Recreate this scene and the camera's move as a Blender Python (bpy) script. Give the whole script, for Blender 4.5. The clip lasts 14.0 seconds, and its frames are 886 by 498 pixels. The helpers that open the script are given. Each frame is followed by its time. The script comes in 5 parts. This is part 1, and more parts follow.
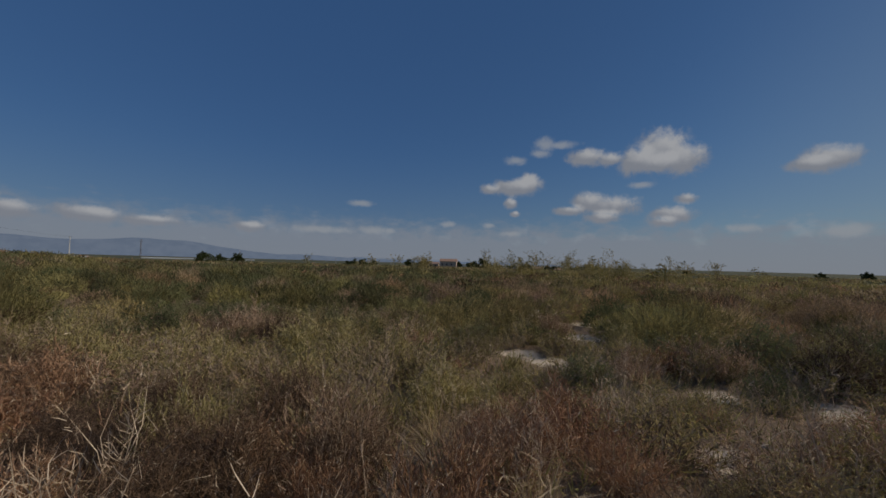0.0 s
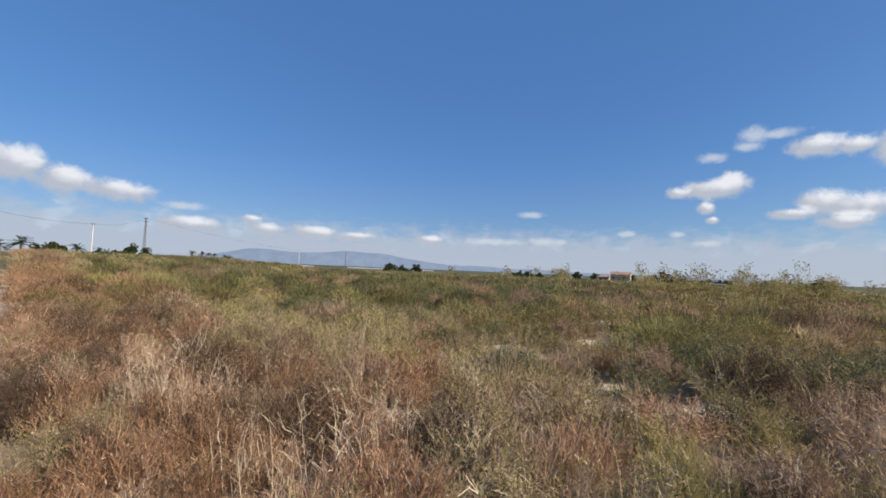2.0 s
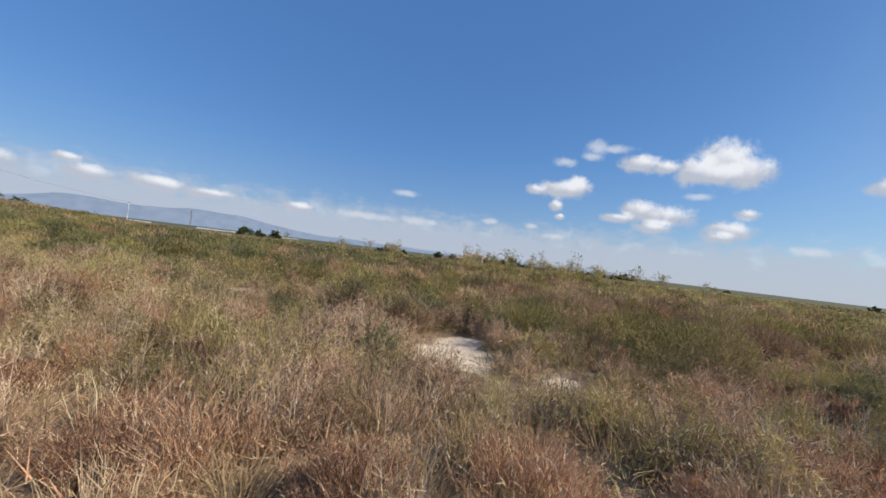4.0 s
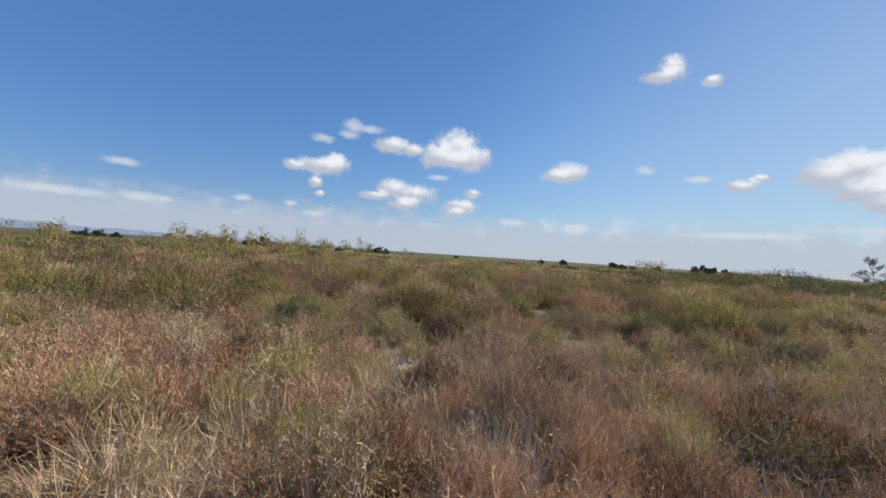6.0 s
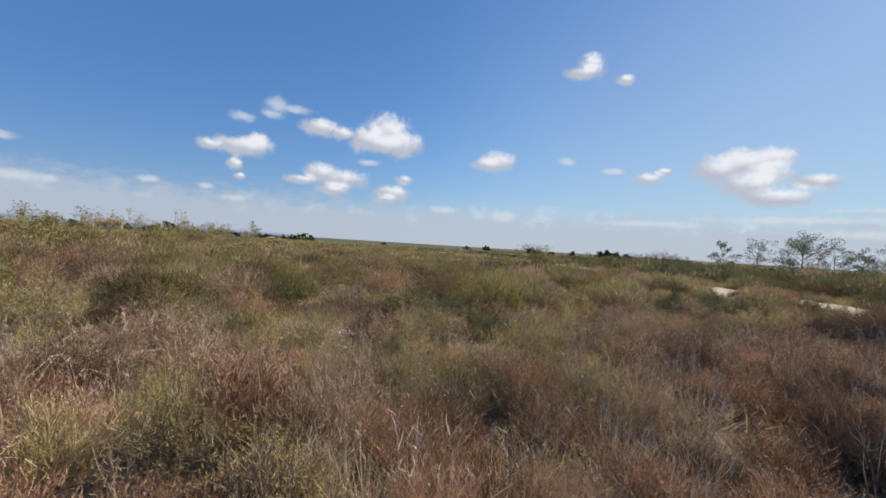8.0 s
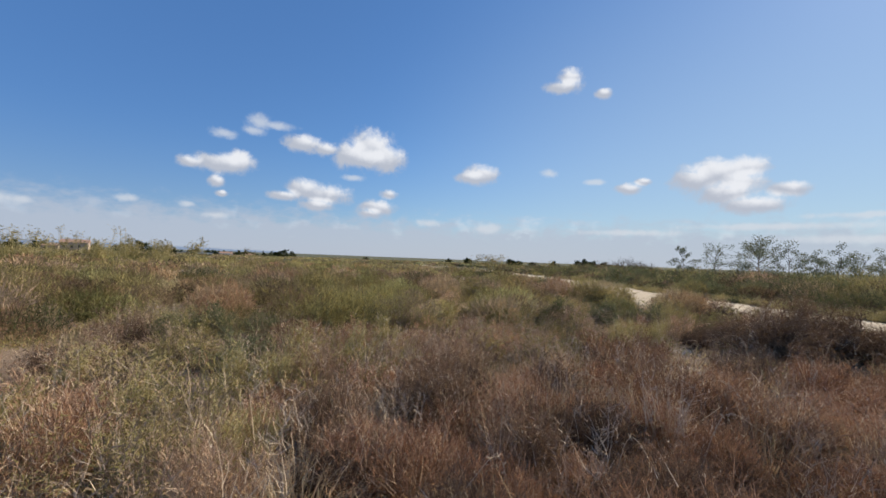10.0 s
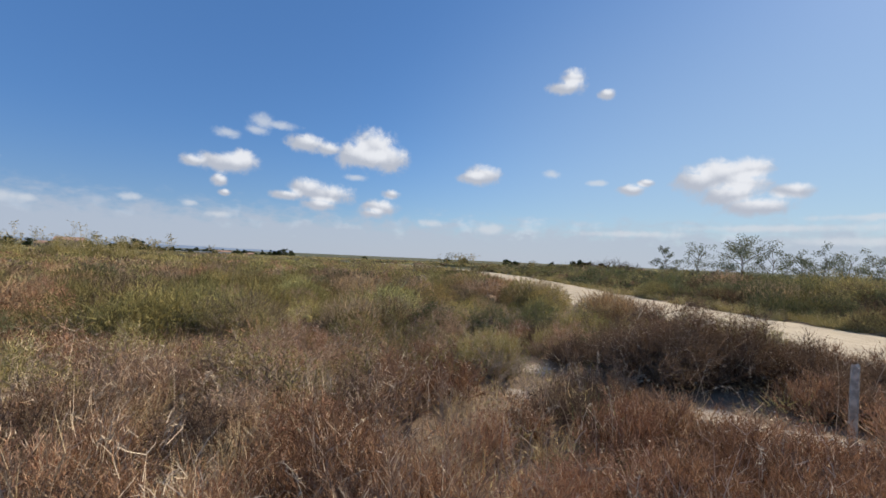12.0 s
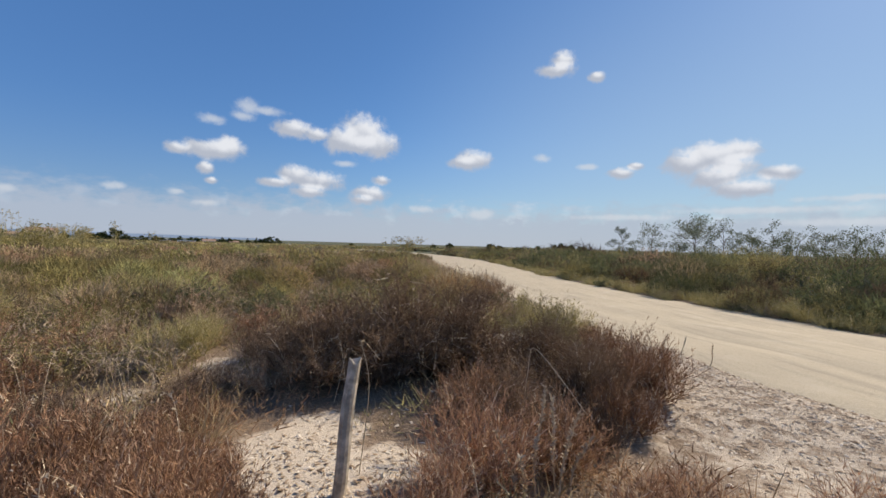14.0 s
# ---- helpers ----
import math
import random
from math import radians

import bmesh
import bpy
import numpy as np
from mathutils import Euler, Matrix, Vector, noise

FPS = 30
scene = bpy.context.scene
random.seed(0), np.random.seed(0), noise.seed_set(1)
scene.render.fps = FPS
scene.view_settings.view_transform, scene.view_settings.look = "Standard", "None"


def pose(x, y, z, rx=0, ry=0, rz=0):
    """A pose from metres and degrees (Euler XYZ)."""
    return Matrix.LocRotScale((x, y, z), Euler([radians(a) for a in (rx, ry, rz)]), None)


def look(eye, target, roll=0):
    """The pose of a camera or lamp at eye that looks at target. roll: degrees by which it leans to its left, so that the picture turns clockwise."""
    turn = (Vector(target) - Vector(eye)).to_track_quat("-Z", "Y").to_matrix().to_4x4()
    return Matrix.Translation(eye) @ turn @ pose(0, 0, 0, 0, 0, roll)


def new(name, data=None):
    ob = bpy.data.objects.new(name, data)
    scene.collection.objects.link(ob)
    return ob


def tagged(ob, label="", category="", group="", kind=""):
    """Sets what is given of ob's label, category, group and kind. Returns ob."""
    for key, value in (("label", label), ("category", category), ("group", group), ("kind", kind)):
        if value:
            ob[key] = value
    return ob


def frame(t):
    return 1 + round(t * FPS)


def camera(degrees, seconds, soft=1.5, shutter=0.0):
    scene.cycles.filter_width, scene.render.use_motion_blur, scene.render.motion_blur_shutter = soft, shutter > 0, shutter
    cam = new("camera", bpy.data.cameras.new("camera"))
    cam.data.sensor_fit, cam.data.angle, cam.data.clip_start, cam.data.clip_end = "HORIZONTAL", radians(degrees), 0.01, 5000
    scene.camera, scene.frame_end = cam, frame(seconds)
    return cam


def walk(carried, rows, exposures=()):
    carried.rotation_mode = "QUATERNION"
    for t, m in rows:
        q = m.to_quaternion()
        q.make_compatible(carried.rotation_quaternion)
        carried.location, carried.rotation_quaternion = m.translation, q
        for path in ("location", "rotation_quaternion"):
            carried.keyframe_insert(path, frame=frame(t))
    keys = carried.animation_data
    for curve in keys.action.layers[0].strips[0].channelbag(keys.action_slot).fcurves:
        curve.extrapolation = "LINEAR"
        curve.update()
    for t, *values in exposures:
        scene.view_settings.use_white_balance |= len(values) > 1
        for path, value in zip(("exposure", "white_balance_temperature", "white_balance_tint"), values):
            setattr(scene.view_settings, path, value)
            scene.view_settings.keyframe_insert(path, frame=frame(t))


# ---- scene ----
from itertools import chain

# ---------------------------------------------------------------- camera
cam = camera(94.28, 14.0, soft=1.6)
PATH = [  # seconds, x, y, z, heading (left positive), pitch, roll
    (0.0, 0.000, 0.000, 1.574, -4.16, 1.90, 1.56),
    (0.5, 0.781, -0.347, 1.583, 2.93, 1.91, 1.91),
    (1.0, 1.545, -0.693, 1.590, 10.07, 2.21, 1.96),
    (1.5, 2.374, -1.098, 1.598, 15.90, 2.42, 2.20),
    (2.0, 3.378, -1.606, 1.610, 19.28, 2.76, 2.33),
    (2.5, 4.389, -2.128, 1.609, 19.10, 2.56, 3.24),
    (3.0, 5.407, -2.667, 1.600, 15.15, 2.01, 4.55),
    (3.5, 6.432, -3.221, 1.588, 9.06, 1.35, 5.89),
    (4.0, 7.463, -3.791, 1.575, 1.26, 0.76, 6.88),
    (4.5, 8.501, -4.377, 1.569, -7.55, 0.47, 7.13),
    (5.0, 9.546, -4.978, 1.581, -16.65, 0.68, 6.26),
    (5.5, 10.573, -5.741, 1.586, -24.64, 0.80, 4.79),
    (6.0, 11.556, -6.297, 1.605, -31.11, 0.60, 3.67),
    (6.5, 12.490, -6.679, 1.634, -35.62, 0.14, 3.39),
    (7.0, 13.335, -7.081, 1.644, -38.45, -0.43, 3.81),
    (7.5, 14.179, -7.539, 1.635, -39.99, -0.69, 3.92),
    (8.0, 15.004, -8.014, 1.620, -40.72, -0.65, 3.53),
    (8.5, 15.848, -8.384, 1.621, -41.05, -0.16, 2.76),
    (9.0, 16.737, -8.728, 1.613, -41.49, 0.36, 2.26),
    (9.5, 17.594, -8.946, 1.608, -42.04, 0.85, 2.10),
    (10.0, 18.432, -9.089, 1.609, -42.58, 1.28, 2.16),
    (10.5, 19.264, -9.209, 1.615, -42.99, 1.58, 2.34),
    (11.0, 20.100, -9.356, 1.621, -43.16, 1.71, 2.53),
    (11.5, 20.955, -9.584, 1.621, -42.98, 1.64, 2.62),
    (12.0, 21.841, -9.942, 1.601, -42.31, 1.30, 2.50),
    (12.5, 22.742, -10.378, 1.579, -41.94, 0.93, 2.30),
    (13.0, 23.681, -10.845, 1.553, -42.14, 0.64, 1.90),
    (13.5, 24.617, -11.313, 1.541, -42.77, 0.16, 1.71),
    (14.0, 25.560, -11.837, 1.533, -43.57, -0.64, 1.68),
]
walk(cam, [(t, pose(x, y, z, 90 + pitch, 0, yaw) @ pose(0, 0, 0, 0, 0, roll)) for t, x, y, z, yaw, pitch, roll in PATH],
     exposures=[(0.0, -1.05), (0.2, -0.5), (0.5, 0.0), (1.0, 0.28), (3.0, 0.30), (5.0, 0.35), (7.5, 0.32), (11.0, 0.29), (14.0, 0.24)])

# ---------------------------------------------------------------- sky, clouds, sun
SUN_AZ, SUN_EL = 96.0, 36.0   # clockwise from +y, above the horizon


def add(nt, kind, **sets):
    n = nt.nodes.new(kind)
    for k, v in sets.items():
        if k == "op":
            n.operation = v
        elif k == "ins":
            for i, x in v.items():
                if hasattr(x, "links"):
                    nt.links.new(x, n.inputs[i])
                else:
                    n.inputs[i].default_value = x
    return n


def math1(nt, op, a, b=0.0, c=0.0, clamp=False):
    n = add(nt, "ShaderNodeMath", op=op, ins={0: a, 1: b, 2: c})
    n.use_clamp = clamp
    return n.outputs[0]


def ramp01(nt, x, lo, hi, a=0.0, b=1.0):
    n = nt.nodes.new("ShaderNodeMapRange")
    n.interpolation_type = "SMOOTHSTEP"
    nt.links.new(x, n.inputs[0])
    for i, v in enumerate((lo, hi, a, b)):
        n.inputs[i + 1].default_value = v
    return n.outputs[0]


def mixcol(nt, fac, a, b, blend="MIX"):
    n = nt.nodes.new("ShaderNodeMix")
    n.data_type, n.blend_type = "RGBA", blend
    for i, x in ((0, fac), (6, a), (7, b)):
        if hasattr(x, "links"):
            nt.links.new(x, n.inputs[i])
        else:
            n.inputs[i].default_value = x if i == 0 else (*x[:3], 1.0)
    return n.outputs[2]


def noise_tex(nt, vec, scale, detail=4.0, rough=0.55, dist=0.0):
    n = nt.nodes.new("ShaderNodeTexNoise")
    if vec is not None:
        nt.links.new(vec, n.inputs["Vector"])
    n.inputs["Scale"].default_value, n.inputs["Detail"].default_value = scale, detail
    n.inputs["Roughness"].default_value, n.inputs["Distortion"].default_value = rough, dist
    return n.outputs["Fac"]


# cumulus puffs: azimuth, elevation, half width, half height in degrees
CLOUD_BIG = [(32.0, 14.2, 2.9, 2.5), (34.3, 13.2, 2.5, 1.8), (29.4, 13.3, 2.4, 1.6), (23.3, 14.1, 2.4, 1.05), (25.9, 13.7, 1.9, 0.8),
             (31.5, 12.8, 3.6, 1.2)]
CLOUD_TRIO = [(14.0, 10.5, 3.2, 1.15), (15.8, 10.9, 1.6, 1.25), (10.3, 10.2, 1.3, 0.7), (13.3, 8.3, 0.9, 0.7), (14.0, 6.9, 0.7, 0.4),
              (23.4, 8.4, 2.1, 1.2), (26.2, 7.8, 3.7, 1.3), (21.0, 7.3, 1.7, 0.65), (25.2, 6.4, 2.1, 0.75)]
CLOUD_MID = [(33.3, 6.5, 2.3, 1.05), (34.8, 8.4, 1.2, 0.6), (32.2, 5.7, 1.5, 0.6), (47.4, 11.6, 2.3, 1.3), (46.2, 11.2, 2.1, 0.8),
             (59.0, 23.4, 1.6, 1.1), (58.4, 22.5, 2.3, 0.8), (63.3, 21.4, 1.0, 0.6)]
CLOUD_RIGHT = [(75.9, 10.9, 3.4, 1.6), (78.6, 11.3, 2.5, 1.25), (73.6, 10.4, 2.1, 1.45), (76.8, 8.6, 2.9, 1.2), (82.6, 8.8, 1.9, 0.8),
               (79.2, 7.2, 3.3, 1.0), (78.0, 9.7, 2.8, 1.2), (66.7, 9.6, 1.6, 0.65), (68.3, 10.4, 0.9, 0.5)]
CLOUD_LEFT = [(-58.2, 7.1, 3.4, 1.15), (-62.3, 7.5, 2.3, 1.5), (-66.0, 8.5, 2.5, 1.6), (-51.3, 4.1, 3.1, 0.9), (-42.6, 4.1, 2.2, 0.85),
              (-44.5, 5.3, 1.3, 0.5), (-36.7, 4.1, 3.1, 0.85), (-31.7, 3.9, 2.9, 0.6), (-21.4, 3.9, 2.0, 0.65)]
CLOUD_LOW = [(-12.3, 4.0, 4.3, 0.5), (-5.3, 4.2, 2.7, 0.55), (-7.4, 7.8, 1.7, 0.45), (4.5, 5.3, 1.0, 0.4), (13.3, 4.2, 1.8, 0.4),
             (40.3, 4.8, 1.7, 0.55), (48.6, 4.3, 1.9, 0.8), (10.5, 5.3, 0.8, 0.35), (5.1, 5.4, 0.7, 0.4), (-3.3, 4.2, 0.8, 0.4)]
CLOUD_THIN = [(13.9, 14.1, 1.6, 0.6), (17.9, 16.0, 1.6, 0.95), (19.8, 15.9, 2.2, 0.55), (17.3, 14.9, 1.4, 0.55), (56.8, 11.9, 1.0, 0.6),
              (29.8, 10.4, 1.4, 0.4), (81.3, 4.8, 8.4, 0.4), (88.9, 5.8, 5.0, 0.35), (66.9, 4.1, 6.0, 0.4), (-52.0, 6.2, 2.5, 0.5),
              (90.0, 3.4, 9.0, 0.5), (62.5, 10.6, 1.6, 0.4)]

world = bpy.data.worlds.new("sky")
scene.world = world
world.use_nodes = True
nt = world.node_tree
nt.nodes.clear()
sky = nt.nodes.new("ShaderNodeTexSky")
sky.sky_type, sky.sun_disc = "NISHITA", False
sky.sun_elevation, sky.sun_rotation = radians(SUN_EL), radians(SUN_AZ)
sky.altitude, sky.air_density, sky.dust_density, sky.ozone_density = 50.0, 1.0, 0.15, 4.0
way = add(nt, "ShaderNodeTexCoord").outputs["Generated"]
sep = add(nt, "ShaderNodeSeparateXYZ", ins={0: way}).outputs
az = math1(nt, "MULTIPLY", math1(nt, "ARCTAN2", sep[0], sep[1]), 180 / math.pi)
el = math1(nt, "MULTIPLY", math1(nt, "ARCSINE", sep[2]), 180 / math.pi)
flat = add(nt, "ShaderNodeCombineXYZ", ins={0: az, 1: el, 2: 0.0}).outputs[0]
rag = noise_tex(nt, flat, 0.55, 6.0, 0.62, 0.3)
rag_fine = noise_tex(nt, flat, 2.1, 5.0, 0.6)
rag_sum = math1(nt, "ADD", math1(nt, "MULTIPLY", math1(nt, "SUBTRACT", rag, 0.5), 1.5), math1(nt, "MULTIPLY", math1(nt, "SUBTRACT", rag_fine, 0.5), 0.25))


def puffs(blobs, shift=(0.0, 0.0)):
    """The distance to the nearest puff, 1 at its rim."""
    out = None
    for a, e, w, h in blobs:
        m = add(nt, "ShaderNodeVectorMath", op="MULTIPLY_ADD",
                ins={0: flat, 1: (1 / w, 1 / h, 0), 2: (-(a + shift[0] * w) / w, -(e + shift[1] * h) / h, 0)})
        d = add(nt, "ShaderNodeVectorMath", op="LENGTH", ins={0: m.outputs[0]}).outputs["Value"]
        out = d if out is None else math1(nt, "SMOOTH_MIN", out, d, 0.25)
    return out


def nearest(lists, shift=(0.0, 0.0)):
    out = None
    for blobs in lists:
        d = puffs(blobs, shift)
        out = d if out is None else math1(nt, "MINIMUM", out, d)
    return out


heaps = (CLOUD_BIG, CLOUD_TRIO, CLOUD_MID, CLOUD_RIGHT, CLOUD_LEFT)
body = math1(nt, "ADD", nearest(heaps), rag_sum)
sunny = math1(nt, "ADD", nearest(heaps, (0.3, 0.7)), math1(nt, "MULTIPLY", math1(nt, "SUBTRACT", rag, 0.5), 0.9))
thin = math1(nt, "ADD", nearest((CLOUD_THIN, CLOUD_LOW)), math1(nt, "MULTIPLY", rag_sum, 1.2))
cover = ramp01(nt, body, 1.35, 0.5)
lit = ramp01(nt, sunny, 1.12, 0.25)
veil = math1(nt, "MULTIPLY", ramp01(nt, thin, 1.35, 0.15), 0.68)
# low bank along the horizon
bank_noise = noise_tex(nt, add(nt, "ShaderNodeVectorMath", op="MULTIPLY", ins={0: flat, 1: (0.5, 1.0, 1.0)}).outputs[0], 0.8, 5.0, 0.6)
bank_top = math1(nt, "ADD", el, math1(nt, "MULTIPLY", math1(nt, "SUBTRACT", bank_noise, 0.5), 6.0))
bank = math1(nt, "MULTIPLY", ramp01(nt, bank_top, 6.6, 2.6), 0.85)
crest = ramp01(nt, noise_tex(nt, flat, 0.23, 3.0, 0.5), 0.5, 0.66)
bank_lit = math1(nt, "MULTIPLY", math1(nt, "MULTIPLY", ramp01(nt, bank_top, 2.6, 4.6), ramp01(nt, bank_top, 6.2, 5.0)), crest)
haze = ramp01(nt, el, 16.0, 0.0, 0.0, 0.25)
SKY_WHITE, CLOUD_WHITE, CLOUD_GREY, BANK = (2.6, 3.5, 4.8), (8.6, 8.8, 9.3), (5.0, 5.4, 6.3), (4.9, 5.5, 6.6)
deep = add(nt, "ShaderNodeHueSaturation", ins={"Saturation": 1.12, "Value": 1.2, "Color": sky.outputs[0]}).outputs[0]
deep = mixcol(nt, 1.0, deep, (0.97, 1.0, 1.05), "MULTIPLY")
deep = mixcol(nt, ramp01(nt, sep[0], 0.85, -0.3, 0.2, 0.52), deep, (0.9, 2.4, 6.0))
col = mixcol(nt, haze, deep, SKY_WHITE)
# paler air towards the sun
glare = math1(nt, "MULTIPLY", ramp01(nt, sep[0], 0.48, 1.12, 0.0, 0.56), ramp01(nt, el, 55.0, 6.0))
col = mixcol(nt, glare, col, (4.6, 5.6, 5.9))
col = mixcol(nt, bank, col, mixcol(nt, math1(nt, "MULTIPLY", bank_lit, 0.55), BANK, CLOUD_WHITE))
col = mixcol(nt, veil, col, (7.0, 7.4, 8.0))
col = mixcol(nt, cover, col, mixcol(nt, lit, CLOUD_GREY, CLOUD_WHITE))
SKY_STRENGTH = 0.078
bg = add(nt, "ShaderNodeBackground", ins={0: col, 1: SKY_STRENGTH})
nt.links.new(bg.outputs[0], add(nt, "ShaderNodeOutputWorld").inputs[0])

sun = new("sun", bpy.data.lights.new("sun", "SUN"))
sun.data.energy, sun.data.angle, sun.data.color = 5.0, radians(0.53), (1.0, 0.87, 0.70)
a_, e_ = radians(SUN_AZ), radians(SUN_EL)
sun.matrix_world = look((0, 0, 60), Vector((0, 0, 60)) - Vector((math.sin(a_) * math.cos(e_), math.cos(a_) * math.cos(e_), math.sin(e_))))
scene.view_settings.exposure = 0.0

# ---------------------------------------------------------------- materials
def material(name):
    m = bpy.data.materials.new(name)
    m.use_nodes = True
    m.node_tree.nodes.clear()
    return m, m.node_tree


def principled(nt, col, rough=0.8, metal=0.0, bump=None, bump_strength=0.3, bump_dist=0.01):
    p = nt.nodes.new("ShaderNodeBsdfPrincipled")
    if hasattr(col, "links"):
        nt.links.new(col, p.inputs["Base Color"])
    else:
        p.inputs["Base Color"].default_value = (*col[:3], 1)
    p.inputs["Roughness"].default_value, p.inputs["Metallic"].default_value = rough, metal
    p.inputs["Specular IOR Level"].default_value = 0.3
    if bump is not None:
        b = nt.nodes.new("ShaderNodeBump")
        b.inputs["Strength"].default_value, b.inputs["Distance"].default_value = bump_strength, bump_dist
        nt.links.new(bump, b.inputs["Height"])
        nt.links.new(b.outputs[0], p.inputs["Normal"])
    nt.links.new(p.outputs[0], add(nt, "ShaderNodeOutputMaterial").inputs[0])
    return p


def plain(name, col, rough=0.8, metal=0.0, vary=0.25, scale=8.0, bump=0.2):
    """A surface of one colour with grain and stains at two scales."""
    m, nt = material(name)
    at = add(nt, "ShaderNodeTexCoord").outputs["Object"]
    n1, n2 = noise_tex(nt, at, scale, 5.0), noise_tex(nt, at, scale * 0.12, 3.0)
    dark = tuple(c * (1 - vary) for c in col)
    light = tuple(min(1, c * (1 + vary * 0.6)) for c in col)
    c = mixcol(nt, ramp01(nt, n1, 0.3, 0.7), dark, light)
    c = mixcol(nt, ramp01(nt, n2, 0.35, 0.7, 0.0, 0.6), c, tuple(x * (1 - vary * 0.8) for x in col))
    principled(nt, c, rough, metal, n1, bump)
    return m


def leafy(name, cols, thin=0.3, per_object=0.5, bleached=0.0):
    """Foliage: a colour that changes from bush to bush and from leaf to leaf, with light through the leaves and a share of bleached dry bits."""
    m, nt = material(name)
    info = add(nt, "ShaderNodeObjectInfo").outputs["Random"]
    isl = add(nt, "ShaderNodeNewGeometry").outputs["Random Per Island"]
    mixv = math1(nt, "ADD", math1(nt, "MULTIPLY", info, per_object), math1(nt, "MULTIPLY", isl, 1 - per_object))
    r = nt.nodes.new("ShaderNodeValToRGB")
    r.color_ramp.elements[0].position, r.color_ramp.elements[1].position = 0.12, 0.88
    r.color_ramp.elements[0].color, r.color_ramp.elements[1].color = (*cols[0], 1), (*cols[-1], 1)
    for i, c in enumerate(cols[1:-1]):
        e = r.color_ramp.elements.new(0.12 + 0.76 * (i + 1) / (len(cols) - 1))
        e.color = (*c, 1)
    nt.links.new(mixv, r.inputs[0])
    c = mixcol(nt, ramp01(nt, isl, 1 - bleached, 1 - bleached * 0.7), r.outputs[0], (0.78, 0.66, 0.48)) if bleached else r.outputs[0]
    d = add(nt, "ShaderNodeBsdfDiffuse", ins={0: c})
    t = add(nt, "ShaderNodeBsdfTranslucent", ins={0: c})
    mx = add(nt, "ShaderNodeMixShader", ins={0: thin, 1: d.outputs[0], 2: t.outputs[0]})
    nt.links.new(mx.outputs[0], add(nt, "ShaderNodeOutputMaterial").inputs[0])
    return m


def tinted(name, thin=0.3):
    """Scrub that carries the colour of each plant in the attribute 'tint'."""
    m, nt = material(name)
    at = add(nt, "ShaderNodeAttribute")
    at.attribute_name = "tint"
    isl = add(nt, "ShaderNodeNewGeometry").outputs["Random Per Island"]
    pos = add(nt, "ShaderNodeTexCoord").outputs["Object"]
    grain = ramp01(nt, noise_tex(nt, pos, 22.0, 4.0, 0.75), 0.3, 0.72, 0.65, 1.3)
    k = math1(nt, "MULTIPLY", ramp01(nt, isl, 0.0, 1.0, 0.75, 1.25), grain)
    rough = add(nt, "ShaderNodeBump", ins={"Strength": 0.4, "Distance": 0.05, "Height": grain})
    c = add(nt, "ShaderNodeVectorMath", op="SCALE", ins={0: at.outputs["Color"]})
    nt.links.new(k, c.inputs["Scale"])
    d = add(nt, "ShaderNodeBsdfDiffuse", ins={0: c.outputs[0], 2: rough.outputs[0]})
    t = add(nt, "ShaderNodeBsdfTranslucent", ins={0: c.outputs[0]})
    mx = add(nt, "ShaderNodeMixShader", ins={0: thin, 1: d.outputs[0], 2: t.outputs[0]})
    nt.links.new(mx.outputs[0], add(nt, "ShaderNodeOutputMaterial").inputs[0])
    return m


RUST, OLIVE, GREY, DUSK, LIME, STRAW = (0.45, 0.29, 0.17), (0.305, 0.262, 0.11), (0.40, 0.295, 0.185), (0.17, 0.12, 0.075), (0.42, 0.36, 0.155), (0.52, 0.42, 0.24)
DARKGREEN = (0.18, 0.18, 0.09)
M_RUST = leafy("rusty foliage", [(0.20, 0.104, 0.062), (0.355, 0.203, 0.124), (0.52, 0.33, 0.21), (0.70, 0.52, 0.35)], 0.22, 0.45, 0.08)
M_OLIVE = leafy("olive foliage", [(0.17, 0.155, 0.06), (0.33, 0.285, 0.115), (0.53, 0.435, 0.195)], 0.25, 0.5, 0.03)
M_GREY = leafy("grey twiggy foliage", [(0.22, 0.145, 0.096), (0.40, 0.275, 0.182), (0.60, 0.45, 0.31)], 0.22, 0.5, 0.09)
M_DUSK = leafy("dark brown foliage", [(0.07, 0.050, 0.038), (0.14, 0.097, 0.068), (0.24, 0.165, 0.11)], 0.2)
M_THICKET = leafy("brown twiggy foliage", [(0.09, 0.062, 0.040), (0.20, 0.132, 0.083), (0.37, 0.255, 0.168)], 0.2, 0.3, 0.04)
M_LIME = leafy("yellow-green foliage", [(0.29, 0.245, 0.10), (0.42, 0.36, 0.16), (0.58, 0.49, 0.25)], 0.25, 0.5, 0.06)
M_RUSSET = leafy("dark russet foliage", [(0.13, 0.070, 0.042), (0.25, 0.145, 0.085), (0.39, 0.235, 0.14), (0.56, 0.375, 0.235)], 0.2, 0.45, 0.06)
M_BRAMBLE = leafy("dull green foliage", [(0.09, 0.105, 0.05), (0.165, 0.18, 0.085), (0.27, 0.275, 0.14)], 0.3)
M_STRAW = leafy("dry straw", [(0.38, 0.28, 0.16), (0.52, 0.41, 0.25), (0.62, 0.52, 0.36)], 0.2)
M_TWIG = leafy("grey-brown twigs", [(0.20, 0.15, 0.10), (0.34, 0.26, 0.18), (0.50, 0.40, 0.30)], 0.0)
M_STALK = leafy("pinkish-grey dead stalks", [(0.34, 0.25, 0.17), (0.50, 0.385, 0.27), (0.70, 0.58, 0.43)], 0.0, 0.6)
M_ROOT = leafy("bleached dry wood", [(0.40, 0.31, 0.20), (0.62, 0.51, 0.36)], 0.0)
M_SCRUB = tinted("mixed scrub")
